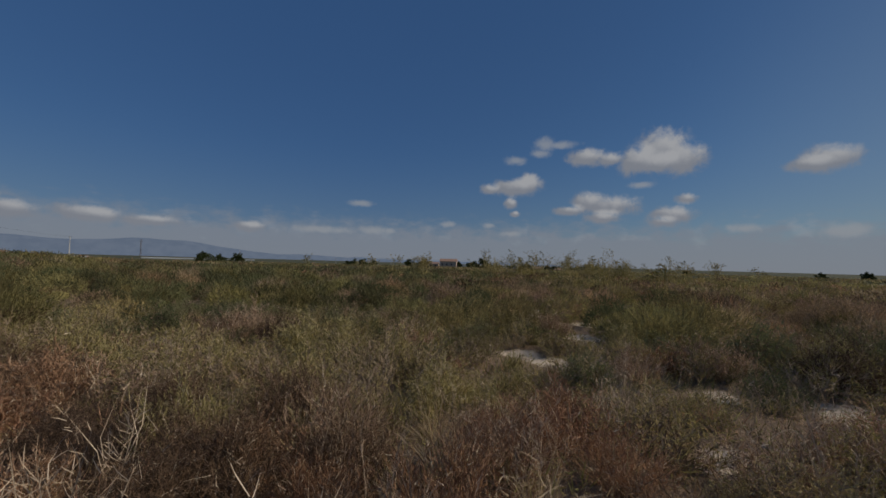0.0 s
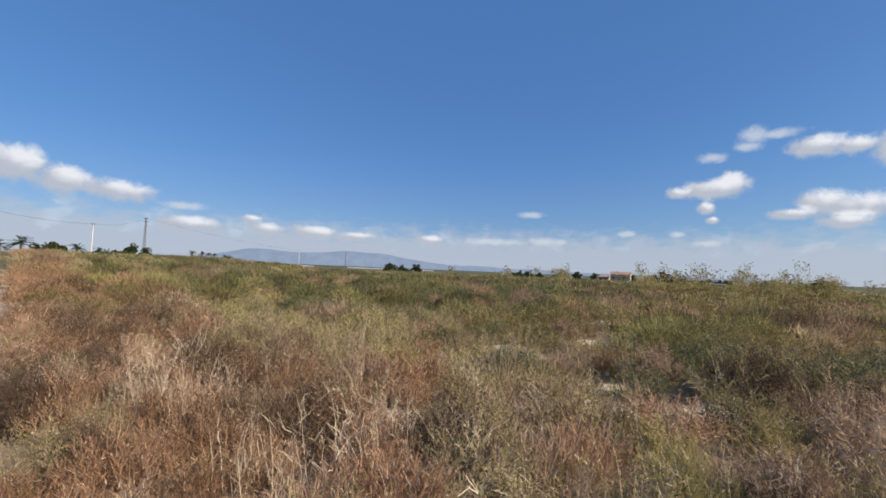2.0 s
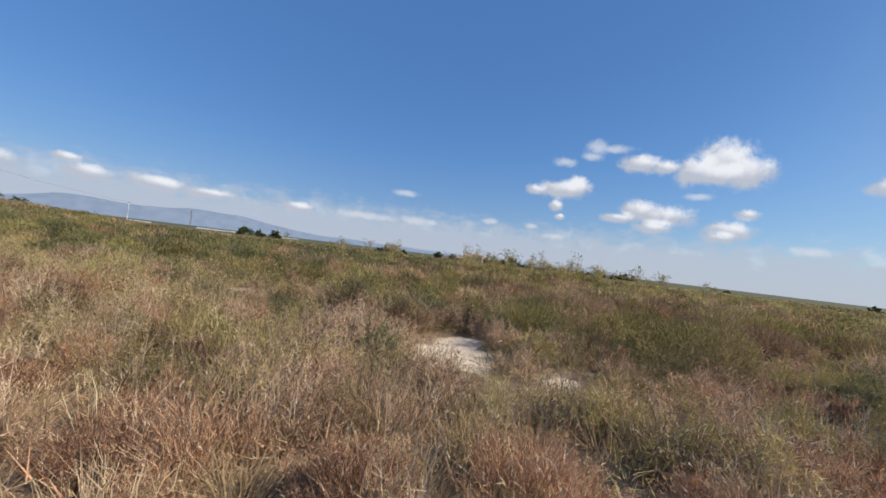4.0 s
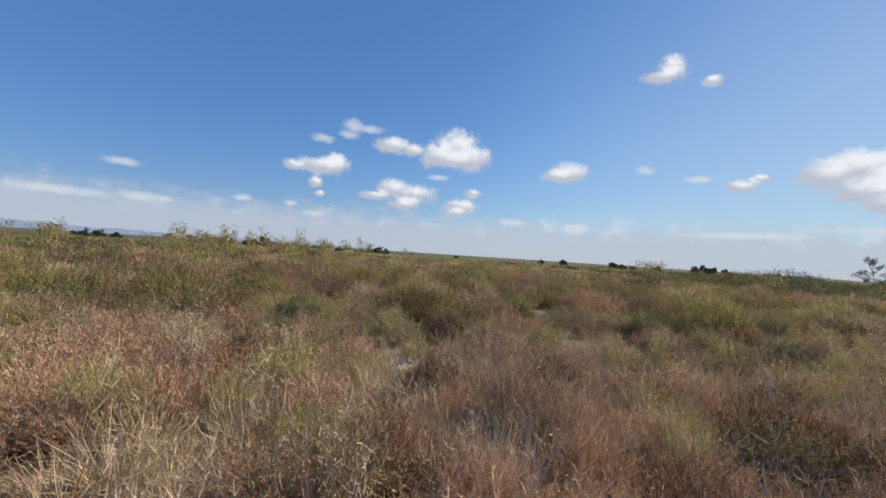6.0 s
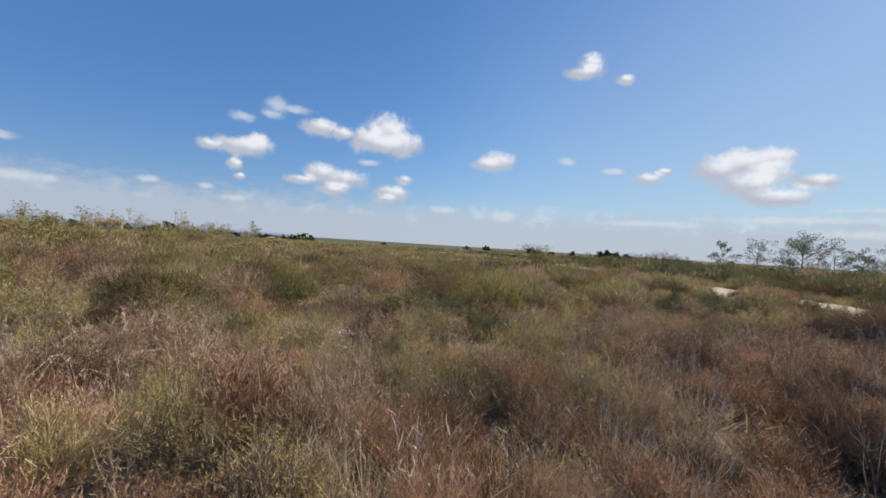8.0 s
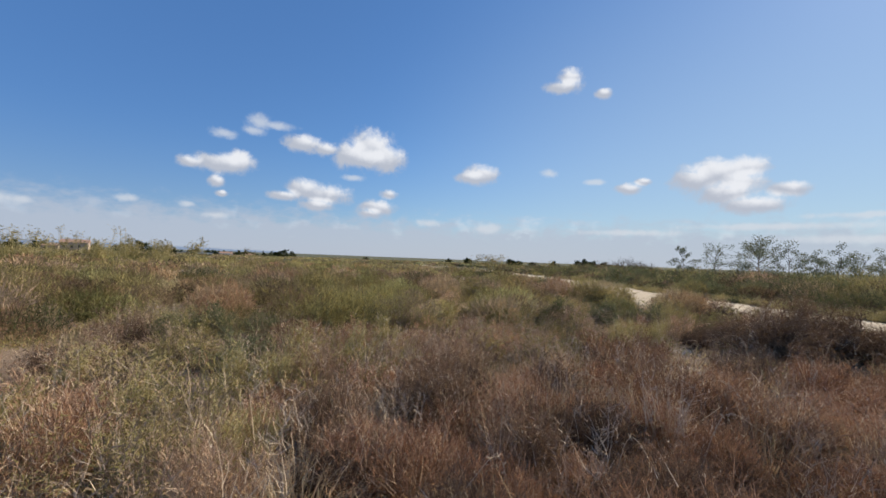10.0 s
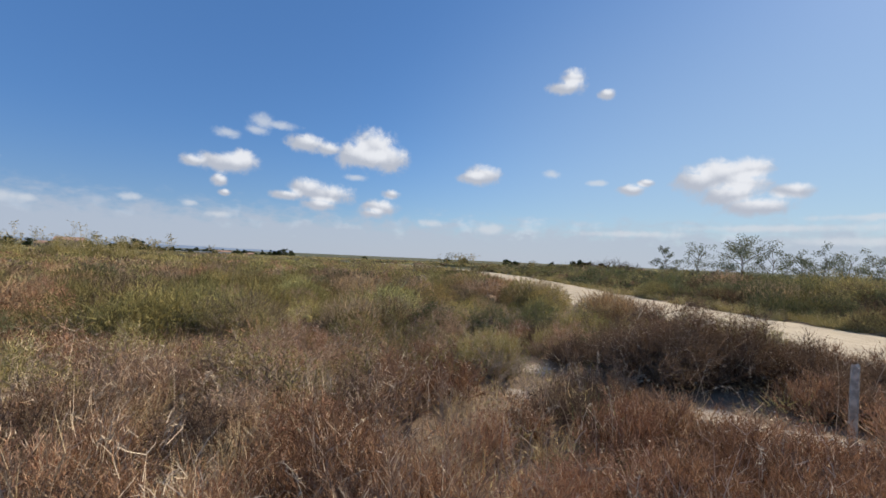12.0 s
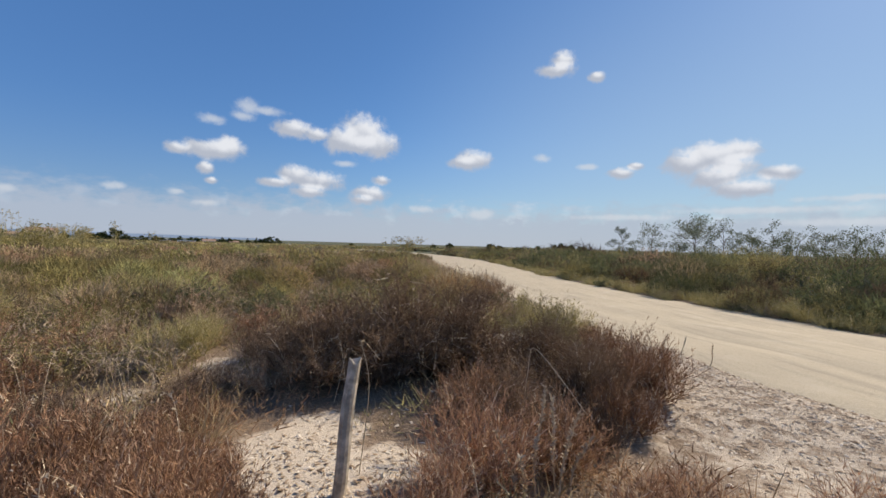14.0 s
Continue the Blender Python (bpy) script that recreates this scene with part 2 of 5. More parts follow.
M_TREE = leafy("dark tree foliage", [(0.035, 0.045, 0.02), (0.06, 0.075, 0.03), (0.09, 0.10, 0.045)], 0.2)
M_SAPLING = leafy("grey-green tree foliage", [(0.11, 0.125, 0.08), (0.18, 0.195, 0.125), (0.27, 0.28, 0.185)], 0.3)
M_BARK = plain("bark", (0.17, 0.13, 0.10), 0.9, 0, 0.4, 14)
M_WOOD = plain("weathered grey wood", (0.50, 0.42, 0.32), 0.85, 0, 0.45, 18, 0.5)
M_CONCRETE = plain("pale concrete", (0.66, 0.64, 0.60), 0.8, 0, 0.15, 4)
M_STEEL = plain("dull galvanised steel", (0.22, 0.21, 0.21), 0.6, 0.6, 0.3, 6)
M_CABLE = plain("black cable", (0.03, 0.03, 0.03), 0.6)
M_RENDER = plain("beige render", (0.56, 0.43, 0.33), 0.9, 0, 0.2, 1.5)
M_WHITEWALL = plain("whitewashed wall", (0.78, 0.76, 0.72), 0.85, 0, 0.12, 1.2)
M_ROOF = plain("clay roof tiles", (0.40, 0.26, 0.19), 0.9, 0, 0.3, 3.0)
M_DARK = plain("dark opening", (0.03, 0.03, 0.035), 0.4)
M_FILM = plain("white greenhouse film", (0.50, 0.53, 0.56), 0.6, 0, 0.15, 0.3)


def ground_material():
    m, nt = material("sandy scrub soil")
    at = add(nt, "ShaderNodeTexCoord").outputs["Object"]
    sandy = add(nt, "ShaderNodeAttribute")
    sandy.attribute_name = "sand"
    fine, mid, big = noise_tex(nt, at, 60.0, 4.0, 0.7), noise_tex(nt, at, 5.0, 5.0, 0.65), noise_tex(nt, at, 0.25, 4.0, 0.6)
    litter = mixcol(nt, ramp01(nt, fine, 0.35, 0.65), (0.13, 0.09, 0.06), (0.32, 0.235, 0.155))
    litter = mixcol(nt, ramp01(nt, big, 0.35, 0.65, 0.0, 0.5), litter, (0.24, 0.17, 0.11))
    sand = mixcol(nt, ramp01(nt, fine, 0.3, 0.7), (0.50, 0.41, 0.30), (0.66, 0.57, 0.45))
    sand = mixcol(nt, ramp01(nt, mid, 0.52, 0.75, 0.0, 0.55), sand, (0.33, 0.23, 0.15))
    edge = math1(nt, "ADD", sandy.outputs["Fac"], math1(nt, "MULTIPLY", math1(nt, "SUBTRACT", mid, 0.5), 0.9))
    c = mixcol(nt, ramp01(nt, edge, 0.35, 0.6), litter, sand)
    far = add(nt, "ShaderNodeAttribute")
    far.attribute_name = "field"
    f1, f2 = noise_tex(nt, at, 0.02, 5.0, 0.7), noise_tex(nt, at, 0.3, 5.0, 0.7)
    fields = mixcol(nt, ramp01(nt, f1, 0.38, 0.62), (0.065, 0.072, 0.035), (0.105, 0.108, 0.05))
    fields = mixcol(nt, ramp01(nt, f2, 0.4, 0.7, 0.0, 0.6), fields, (0.085, 0.08, 0.045))
    c = mixcol(nt, far.outputs["Fac"], c, fields)
    principled(nt, c, 0.95, 0, math1(nt, "ADD", fine, mid), 0.5, 0.03)
    return m


def road_material():
    m, nt = material("packed pale dirt")
    at = add(nt, "ShaderNodeTexCoord").outputs["Object"]
    run = add(nt, "ShaderNodeUVMap").outputs[0]
    streak = noise_tex(nt, add(nt, "ShaderNodeVectorMath", op="MULTIPLY", ins={0: run, 1: (9.0, 0.35, 1)}).outputs[0], 1.0, 5.0, 0.65)
    fine, mid = noise_tex(nt, at, 45.0, 4.0, 0.7), noise_tex(nt, at, 1.6, 4.0, 0.6)
    c = mixcol(nt, ramp01(nt, fine, 0.3, 0.7), (0.42, 0.345, 0.235), (0.53, 0.45, 0.315))
    c = mixcol(nt, ramp01(nt, streak, 0.48, 0.68, 0.0, 0.7), c, (0.34, 0.285, 0.205))
    c = mixcol(nt, ramp01(nt, mid, 0.5, 0.75, 0.0, 0.5), c, (0.57, 0.495, 0.365))
    principled(nt, c, 0.95, 0, math1(nt, "ADD", fine, streak), 0.35, 0.02)
    return m


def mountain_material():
    m, nt = material("far mountain with haze glow")
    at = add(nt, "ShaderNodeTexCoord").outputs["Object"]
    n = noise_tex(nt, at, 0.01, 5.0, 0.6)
    # air haze painted in: blue emission for four fifths, the rest diffuse
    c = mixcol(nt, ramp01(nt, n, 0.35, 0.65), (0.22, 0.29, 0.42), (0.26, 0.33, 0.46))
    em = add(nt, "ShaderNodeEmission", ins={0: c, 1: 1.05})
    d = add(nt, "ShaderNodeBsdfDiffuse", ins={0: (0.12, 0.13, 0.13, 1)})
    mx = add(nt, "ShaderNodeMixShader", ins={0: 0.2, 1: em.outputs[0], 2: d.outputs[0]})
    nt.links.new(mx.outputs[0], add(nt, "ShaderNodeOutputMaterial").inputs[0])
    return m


M_GROUND, M_ROAD, M_MOUNT_GLOW = ground_material(), road_material(), mountain_material()
M_LITTER = leafy("dry brown litter", [(0.20, 0.14, 0.09), (0.33, 0.245, 0.165), (0.46, 0.36, 0.26)], 0.0, 0.2)
M_CHIP = leafy("pale stone and litter chips", [(0.40, 0.30, 0.21), (0.58, 0.48, 0.36), (0.78, 0.70, 0.58)], 0.0, 0.2)

# ---------------------------------------------------------------- plan of the land
rng = np.random.default_rng(7)
ROAD = [(20.0, -46.0), (27.5, -28.0), (31.2, -19.0), (33.4, -14.0), (34.9, -11.0), (36.4, -8.0), (38.2, -5.0), (41.5, 0.0), (45.5, 5.0), (50.0, 10.5),
        (54.6, 16.5), (58.5, 22.5), (64.0, 33.0), (69.0, 46.0), (72.0, 64.0)]
ROAD_HALF = 2.65
# bare sandy patches: x, y, radius, and how far along the trail they come into view
SAND = [(4.2, 12.9, 0.9, 0), (4.8, 10.9, 0.7, 0), (3.7, 8.8, 0.65, 0), (1.9, 7.3, 0.5, 0), (2.3, 6.7, 0.5, 0), (3.8, 4.9, 0.38, 0), (4.85, 4.2, 0.42, 0),
        (2.65, 3.25, 0.38, 0), (1.5, 2.4, 0.22, 2), (7.7, 3.1, 0.85, 10.7), (7.65, 2.2, 0.75, 10.7), (7.8, 4.0, 0.6, 10.7), (9.2, 2.0, 0.35, 10.7)]
SAND_ROADSIDE = [(12.1, 0.3, 0.3, 14), (15.6, -1.6, 0.25, 13), (18.4, -1.7, 0.25, 14), (27.2, -8.75, 0.5, 28.1), (26.85, -9.3, 0.55, 28.1), (26.6, -9.75, 0.45, 28.1), (27.3, -9.6, 0.38, 28.1), (26.75, -8.95, 0.5, 24.0), (26.6, -9.4, 0.45, 24.0),
                 (27.0, -6.4, 0.28, 26), (26.1, -6.8, 0.28, 27), (25.4, -6.3, 0.25, 26), (28.9, -7.0, 0.28, 20), (15.6, 0.6, 0.42, 12), (14.2, -1.0, 0.35, 11)]
U, N = np.array((0.908, -0.419)), np.array((0.419, 0.908))   # along the walk, and to its left


def smooth(x, a, b):
    t = np.clip((x - a) / (b - a), 0, 1)
    return t * t * (3 - 2 * t)


def spline(points, n=8):
    p = np.array(points, float)
    p = np.vstack([2 * p[0] - p[1], p, 2 * p[-1] - p[-2]])
    out = []
    for i in range(1, len(p) - 2):
        for t in np.linspace(0, 1, n, endpoint=False):
            a, b, c, d = p[i - 1:i + 3]
            out.append(0.5 * (2 * b + (c - a) * t + (2 * a - 5 * b + 4 * c - d) * t * t + (3 * b - a - 3 * c + d) * t ** 3))
    return np.array(out + [p[-2]])


ROAD_LINE = spline(ROAD, 10)


ROAD_SLOPE = np.gradient(ROAD_LINE[:, 0], ROAD_LINE[:, 1])


def road_side(x, y):
    """Signed distance to the road's middle: positive beyond it."""
    x, y = np.atleast_1d(x), np.atleast_1d(y)
    off = x - np.interp(y, ROAD_LINE[:, 1], ROAD_LINE[:, 0])
    off = off + np.where((y > ROAD[-1][1]) | (y < ROAD[0][1]), 1e3, 0.0) * np.sign(off)
    return off / np.sqrt(1 + np.interp(y, ROAD_LINE[:, 1], ROAD_SLOPE) ** 2)


def sandy(x, y):
    x, y = np.atleast_1d(x), np.atleast_1d(y)
    out = np.zeros(x.shape)
    for sx, sy, r, _ in chain(SAND, SAND_ROADSIDE):
        out = np.maximum(out, 1.25 - np.hypot(x - sx, y - sy) / r)
    return np.clip(out, 0, 1)


def headroom(x, y):
    """How high a plant may be without hiding a bare patch from the trail."""
    best = 9.0
    for sx, sy, r, s0 in chain(SAND, SAND_ROADSIDE):
        ex, ey = U[0] * s0 - 0.3 * N[0], U[1] * s0 - 0.3 * N[1]
        dx, dy = ex - sx, ey - sy
        L = math.hypot(dx, dy)
        t = ((x - sx) * dx + (y - sy) * dy) / L
        w = abs((x - sx) * dy - (y - sy) * dx) / L
        if -0.3 * r < t < L and w < r * 0.5 * (1 - 0.6 * t / L):
            best = min(best, 0.10 + 1.45 * max(t - r * 0.6, 0) / L)
    return best


def verge(x, y):
    """The gravelly strip between the bushes by the stake and the road."""
    return bool(-6.3 < float(road_side(x, y)[0]) < -2.0 and y < -9.6 - 0.55 * (x - 30.5) and x > 28.2)


def trail(x, y):
    """Distance across the walked trail."""
    return x * N[0] + y * N[1] + 0.8


def hills(x, y):
    x, y = np.asarray(x, float), np.asarray(y, float)
    r = np.hypot(x - 15, y)
    az_ = np.degrees(np.arctan2(x - 5, y + 2))
    west = smooth(az_, -30, -50) * smooth(az_, -120, -95)
    z = -9.0 * smooth(r, 80, 700) * (1 - 0.55 * west * smooth(r, 500, 100)) + 1.25 * west * smooth(r, 16, 72) * smooth(r, 210, 95)
    wav = 0.05 * np.sin(x * 0.9 + 1.3 * np.sin(y * 0.6)) * np.sin(y * 0.8 + 0.7) + 0.04 * np.sin(x * 2.3 + y * 1.7)
    return z + wav * smooth(r, 120, 60)


def land(x, y):
    z = hills(x, y)
    side = road_side(np.ravel(x), np.ravel(y)).reshape(np.shape(x))
    bed = smooth(np.abs(side), ROAD_HALF + 0.5, ROAD_HALF - 0.4)
    return z * (1 - 0.6 * smooth(np.abs(side), 5, 2.5) * (np.hypot(x - 35, y) < 60)) - 0.10 * bed


def link(name, me, mat, parent=None, label=""):
    me.materials.append(mat)
    ob = new(name, me)
    if parent is not None:
        ob.parent = parent
    return tagged(ob, label)


def tri_mesh(name, verts, tris, tint=None, smoothed=False):
    me = bpy.data.meshes.new(name)
    verts, tris = np.asarray(verts, np.float32), np.asarray(tris, np.int32)
    me.vertices.add(len(verts))
    me.vertices.foreach_set("co", verts.ravel())
    me.loops.add(len(tris) * 3)
    me.loops.foreach_set("vertex_index", tris.ravel())
    me.polygons.add(len(tris))
    me.polygons.foreach_set("loop_start", np.arange(0, len(tris) * 3, 3, dtype=np.int32))
    me.update(calc_edges=True)
    me.polygons.foreach_set("use_smooth", np.full(len(tris), smoothed))
    if tint is not None:
        att = me.color_attributes.new("tint", "FLOAT_COLOR", "POINT")
        att.data.foreach_set("color", np.hstack([tint, np.ones((len(tint), 1))]).astype(np.float32).ravel())
    return me


def grid_mesh(name, X, Y, Z):
    ny, nx = X.shape
    v = np.stack([X, Y, Z], -1).reshape(-1, 3)
    i = np.arange(nx * ny).reshape(ny, nx)
    a, b, c, d = i[:-1, :-1].ravel(), i[:-1, 1:].ravel(), i[1:, 1:].ravel(), i[1:, :-1].ravel()
    me = tri_mesh(name, v, np.vstack([np.stack([a, b, c], 1), np.stack([a, c, d], 1)]))
    me.polygons.foreach_set("use_smooth", np.ones(len(me.polygons), bool))
    return me


_t = np.gradient(ROAD_LINE, axis=0)
ROAD_SLOPE_N = np.stack([_t[:, 1], -_t[:, 0]], 1) / np.linalg.norm(_t, axis=1)[:, None]   # across the road, to its far side

# ---------------------------------------------------------------- ground, road, distance
def spaced(lo, hi, step, reach, grow=1.22):
    mid = list(np.arange(lo, hi + 1e-6, step))
    up, s = [mid[-1]], step
    while up[-1] < reach:
        s *= grow
        up.append(up[-1] + s)
    down, s = [mid[0]], step
    while down[-1] > -reach:
        s *= grow
        down.append(down[-1] - s)
    return np.array(down[:0:-1] + mid + up[1:])


GX, GY = np.meshgrid(spaced(-8, 46, 0.22, 4600), spaced(-14, 17, 0.22, 4600))
me = grid_mesh("ground", GX, GY, land(GX, GY))
for att, val in (("sand", np.maximum(sandy(GX.ravel(), GY.ravel()),
                                     np.maximum(smooth(np.abs(trail(GX, GY)).ravel(), 0.9, 0.4) * 0.6 * (GX.ravel() < 45) * (GX.ravel() > -30),
                                                0.49 * smooth(np.abs(road_side(GX.ravel(), GY.ravel()) + 3.6), 3.0, 1.2) * (GY.ravel() < -6) + 0.7 * smooth(np.abs(road_side(GX.ravel(), GY.ravel()) + 2.6), 1.0, 0.3) * (GY.ravel() >= -6)))),
                 ("field", smooth(np.hypot(GX - 15, GY).ravel(), 26, 55))):
    a_ = me.attributes.new(att, "FLOAT", "POINT")
    a_.data.foreach_set("value", val.astype(np.float32))
tagged(link("ground", me, M_GROUND), "dry sandy scrubland soil with leaf litter and bare patches", "ground", kind="structure")

side = np.concatenate([[-1.22, -1.1], np.linspace(-1, 1, 25), [1.1, 1.22]])
tang = np.gradient(ROAD_LINE, axis=0)
tang /= np.linalg.norm(tang, axis=1)[:, None]
nor = np.stack([tang[:, 1], -tang[:, 0]], 1)
wob = 0.12 * np.sin(np.arange(len(ROAD_LINE)) * 0.9)[:, None] * np.abs(side)[None] ** 3 * np.sign(side)[None]
RX = ROAD_LINE[:, :1] + nor[:, :1] * (side[None] * ROAD_HALF + wob)
RY = ROAD_LINE[:, 1:] + nor[:, 1:] * (side[None] * ROAD_HALF + wob)
crown = 0.03 - 0.05 * side ** 2 - 0.03 * np.exp(-((np.abs(side) - 0.42) / 0.1) ** 2) - 0.25 * np.clip(np.abs(side) - 1, 0, 1)
me = grid_mesh("dirt_road", RX, RY, 0.4 * hills(RX, RY) + crown[None] + 0.0 * RX)
uv = me.uv_layers.new(name="UVMap")
along = np.concatenate([[0], np.cumsum(np.linalg.norm(np.diff(ROAD_LINE, axis=0), axis=1))])
UVS = np.stack([np.broadcast_to(side[None], RX.shape), np.broadcast_to(along[:, None], RX.shape)], -1).reshape(-1, 2)
idx = np.empty(len(me.loops), np.int32)
me.loops.foreach_get("vertex_index", idx)
uv.data.foreach_set("uv", UVS[idx].astype(np.float32).ravel())
tagged(link("road", me, M_ROAD), "pale unpaved dirt road with faint wheel ruts", "road", kind="structure")

# blue ridge on the horizon; its air haze is emission in the material
AZS = np.radians(np.linspace(-60, 22, 165))
prof = np.array([2.2 * math.exp(-((d + 31) / 9) ** 2) + 1.6 * math.exp(-((d + 44) / 5) ** 2) + 0.5 * math.exp(-((d + 13) / 10) ** 2)
                 + 0.25 * math.exp(-((d - 6) / 9) ** 2) + 0.12 * noise.fractal(Vector((d * 0.25, 3.1, 0)), 1.0, 2.0, 5) for d in np.degrees(AZS)])
prof = np.clip(np.minimum(prof, 2.15 + 0.12 * np.sin(np.degrees(AZS) * 0.7)), 0.05, 9)
rows_ = np.array([(4250, 0.0), (4330, 0.55), (4400, 0.85), (4450, 1.0), (4600, 0.4)])
RR = rows_[:, 0][:, None] * np.ones_like(AZS)[None]
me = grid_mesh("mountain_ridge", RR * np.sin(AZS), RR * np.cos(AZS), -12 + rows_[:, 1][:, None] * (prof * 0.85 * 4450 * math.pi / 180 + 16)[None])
tagged(link("backdrop_mountains", me, M_MOUNT_GLOW), "low blue hazy mountain ridge on the horizon", "mountain", kind="structure")

# ---------------------------------------------------------------- plants
def ribbons(base, tip, width, bend=0.1, cheap=False):
    """Tapering blades from base to tip: vertices and triangles."""
    n = len(base)
    ax = tip - base
    L = np.linalg.norm(ax, axis=1, keepdims=True) + 1e-9
    side = np.cross(ax / L, rng.normal(size=(n, 3)))
    side /= np.linalg.norm(side, axis=1, keepdims=True) + 1e-9
    w = np.broadcast_to(np.asarray(width, float).reshape(-1, 1), (n, 1)) * 0.5
    if cheap:
        v = np.stack([base - side * w, base + side * w, tip], 1).reshape(-1, 3)
        return v, np.arange(3 * n).reshape(n, 3)
    mid = base + ax * 0.55 + rng.normal(size=(n, 3)) * L * bend
    v = np.stack([base - side * w, base + side * w, mid + side * w * 0.85, mid - side * w * 0.85, tip], 1).reshape(-1, 3)
    o = (np.arange(n) * 5)[:, None]
    return v, np.stack([o + (0, 1, 2), o + (0, 2, 3), o + (3, 2, 4)], 1).reshape(-1, 3)


def merge(*pairs):
    vs, fs, n = [], [], 0
    for v, f in pairs:
        vs.append(v)
        fs.append(f + n)
        n += len(v)
    return np.vstack(vs), np.vstack(fs)


def ball(n):
    d = rng.normal(size=(n, 3))
    return d / np.linalg.norm(d, axis=1, keepdims=True)


def shrub_parts(h, w, stems, twigs, leaves, leaf, stem_w=0.008, up=0.6, low=0.15, slim=0.42, along=0.5, lobes=4, fill=300):
    """Stems that fan out from the root in a few lobes, twigs on them, narrow leaves along the twigs, and denser dead wood inside."""
    a, t = rng.uniform(0, 2 * math.pi, stems), np.sqrt(rng.uniform(0, 1, stems))
    la, lh = rng.uniform(0, 2 * math.pi, lobes), rng.uniform(0.68, 1.0, lobes)
    near = np.argmin(np.abs((a[:, None] - la[None] + math.pi) % (2 * math.pi) - math.pi), 1)
    grow = np.where(t > 0.3, lh[near], 1.0)
    spread = w / 2 * (0.72 + 0.28 * grow)
    top = np.stack([np.cos(a) * t * spread, np.sin(a) * t * spread, h * grow * (1 - 0.66 * t ** 2.4) * rng.uniform(0.72, 1.05, stems)], 1)
    foot = np.stack([np.cos(a) * t * w * 0.16, np.sin(a) * t * w * 0.16, np.full(stems, -0.03)], 1)
    st = ribbons(foot, top, stem_w, 0.06)
    k = rng.integers(0, stems, twigs)
    s = rng.uniform(low, 1.0, (twigs, 1)) ** 0.8
    start = foot[k] + (top[k] - foot[k]) * s
    d = ball(twigs) * (1 - up) + np.array((0, 0, up)) + (top[k] - foot[k]) / np.linalg.norm(top[k] - foot[k], axis=1, keepdims=True) * 0.35
    d /= np.linalg.norm(d, axis=1, keepdims=True)
    end = start + d * h * rng.uniform(0.14, 0.34, (twigs, 1))
    end[:, 2] = np.maximum(end[:, 2], 0.01)
    tw = ribbons(start, end, stem_w * 0.7, 0.08, True)
    k = rng.integers(0, twigs, leaves)
    p = start[k] + (end[k] - start[k]) * rng.uniform(0.1, 1.05, (leaves, 1))
    ld = ball(leaves) * (1 - along) * 1.3 + d[k] * along * 1.4
    ld /= np.linalg.norm(ld, axis=1, keepdims=True)
    lv = ribbons(p, p + ld * leaf * rng.uniform(0.6, 1.3, (leaves, 1)), leaf * slim, 0, True)
    k = rng.integers(0, stems, fill)
    p = foot[k] + (top[k] - foot[k]) * rng.uniform(0.12, 0.62, (fill, 1)) + rng.normal(size=(fill, 3)) * w * 0.03
    p[:, 2] = np.maximum(p[:, 2], 0.02)
    inner = ribbons(p, p + (ball(fill) + (0, 0, 0.6)) * h * 0.16, 0.013 * w, 0, True)
    return merge(st, tw, inner), lv


def make_kind(name, mat, twig_mat, variants, rough=False, **k):
    """Mesh pairs (twigs, foliage) for a kind of shrub; rough: with fewer, larger leaves, for a few metres off."""
    out = []
    if rough:
        k.update(twigs=int(k["twigs"] * 0.45), leaves=int(k["leaves"] * 0.5), leaf=k["leaf"] * 1.35, stem_w=k["stem_w"] * 1.4, stems=k["stems"] // 2)
    for _ in range(variants):
        a, b = shrub_parts(**k)
        m1, m2 = tri_mesh(name + " twigs", *a), tri_mesh(name + " leaves", *b)
        m1.materials.append(twig_mat)
        m2.materials.append(mat)
        out.append((m1, m2))
    return out


def put_shrub(name, meshes, x, y, turn, size, label, group, category="shrub", high=1.0):
    ob = new(name, meshes[0])
    ob.matrix_world = pose(x, y, float(land(np.array(x), np.array(y))), 0, 0, turn) @ Matrix.Diagonal((size, size, size * high, 1))
    leaves = new("foliage", meshes[1])
    leaves.parent = ob
    return tagged(ob, label, category, group)


RUSTY = make_kind("rusty shrub", M_RUST, M_RUST, 6, h=0.52, w=0.9, stems=80, twigs=1250, leaves=3000, leaf=0.044, stem_w=0.0065, up=0.47, slim=0.13, along=0.6)
OLIVES = make_kind("olive shrub", M_OLIVE, M_TWIG, 5, h=0.6, w=1.0, stems=60, twigs=850, leaves=3400, leaf=0.032, stem_w=0.006, up=0.36, slim=0.2, along=0.46)
GREYS = make_kind("grey shrub", M_GREY, M_GREY, 5, h=0.58, w=0.95, stems=70, twigs=1400, leaves=2600, leaf=0.042, stem_w=0.006, up=0.44, slim=0.13, along=0.58)
DUSKS = make_kind("dark shrub", M_DUSK, M_DUSK, 4, h=0.9, w=1.5, stems=110, twigs=2400, leaves=6500, leaf=0.045, stem_w=0.008, up=0.28, slim=0.18, along=0.42, lobes=6, fill=700)
LIMES = make_kind("lime shrub", M_LIME, M_LIME, 4, h=0.62, w=0.75, stems=60, twigs=800, leaves=2400, leaf=0.042, stem_w=0.006, up=0.58, slim=0.16, along=0.58)
THICKETS = make_kind("thicket", M_THICKET, M_THICKET, 4, h=1.0, w=1.75, stems=150, twigs=4200, leaves=11000, leaf=0.04, stem_w=0.008, up=0.26, slim=0.17, along=0.4, lobes=7, fill=1500)


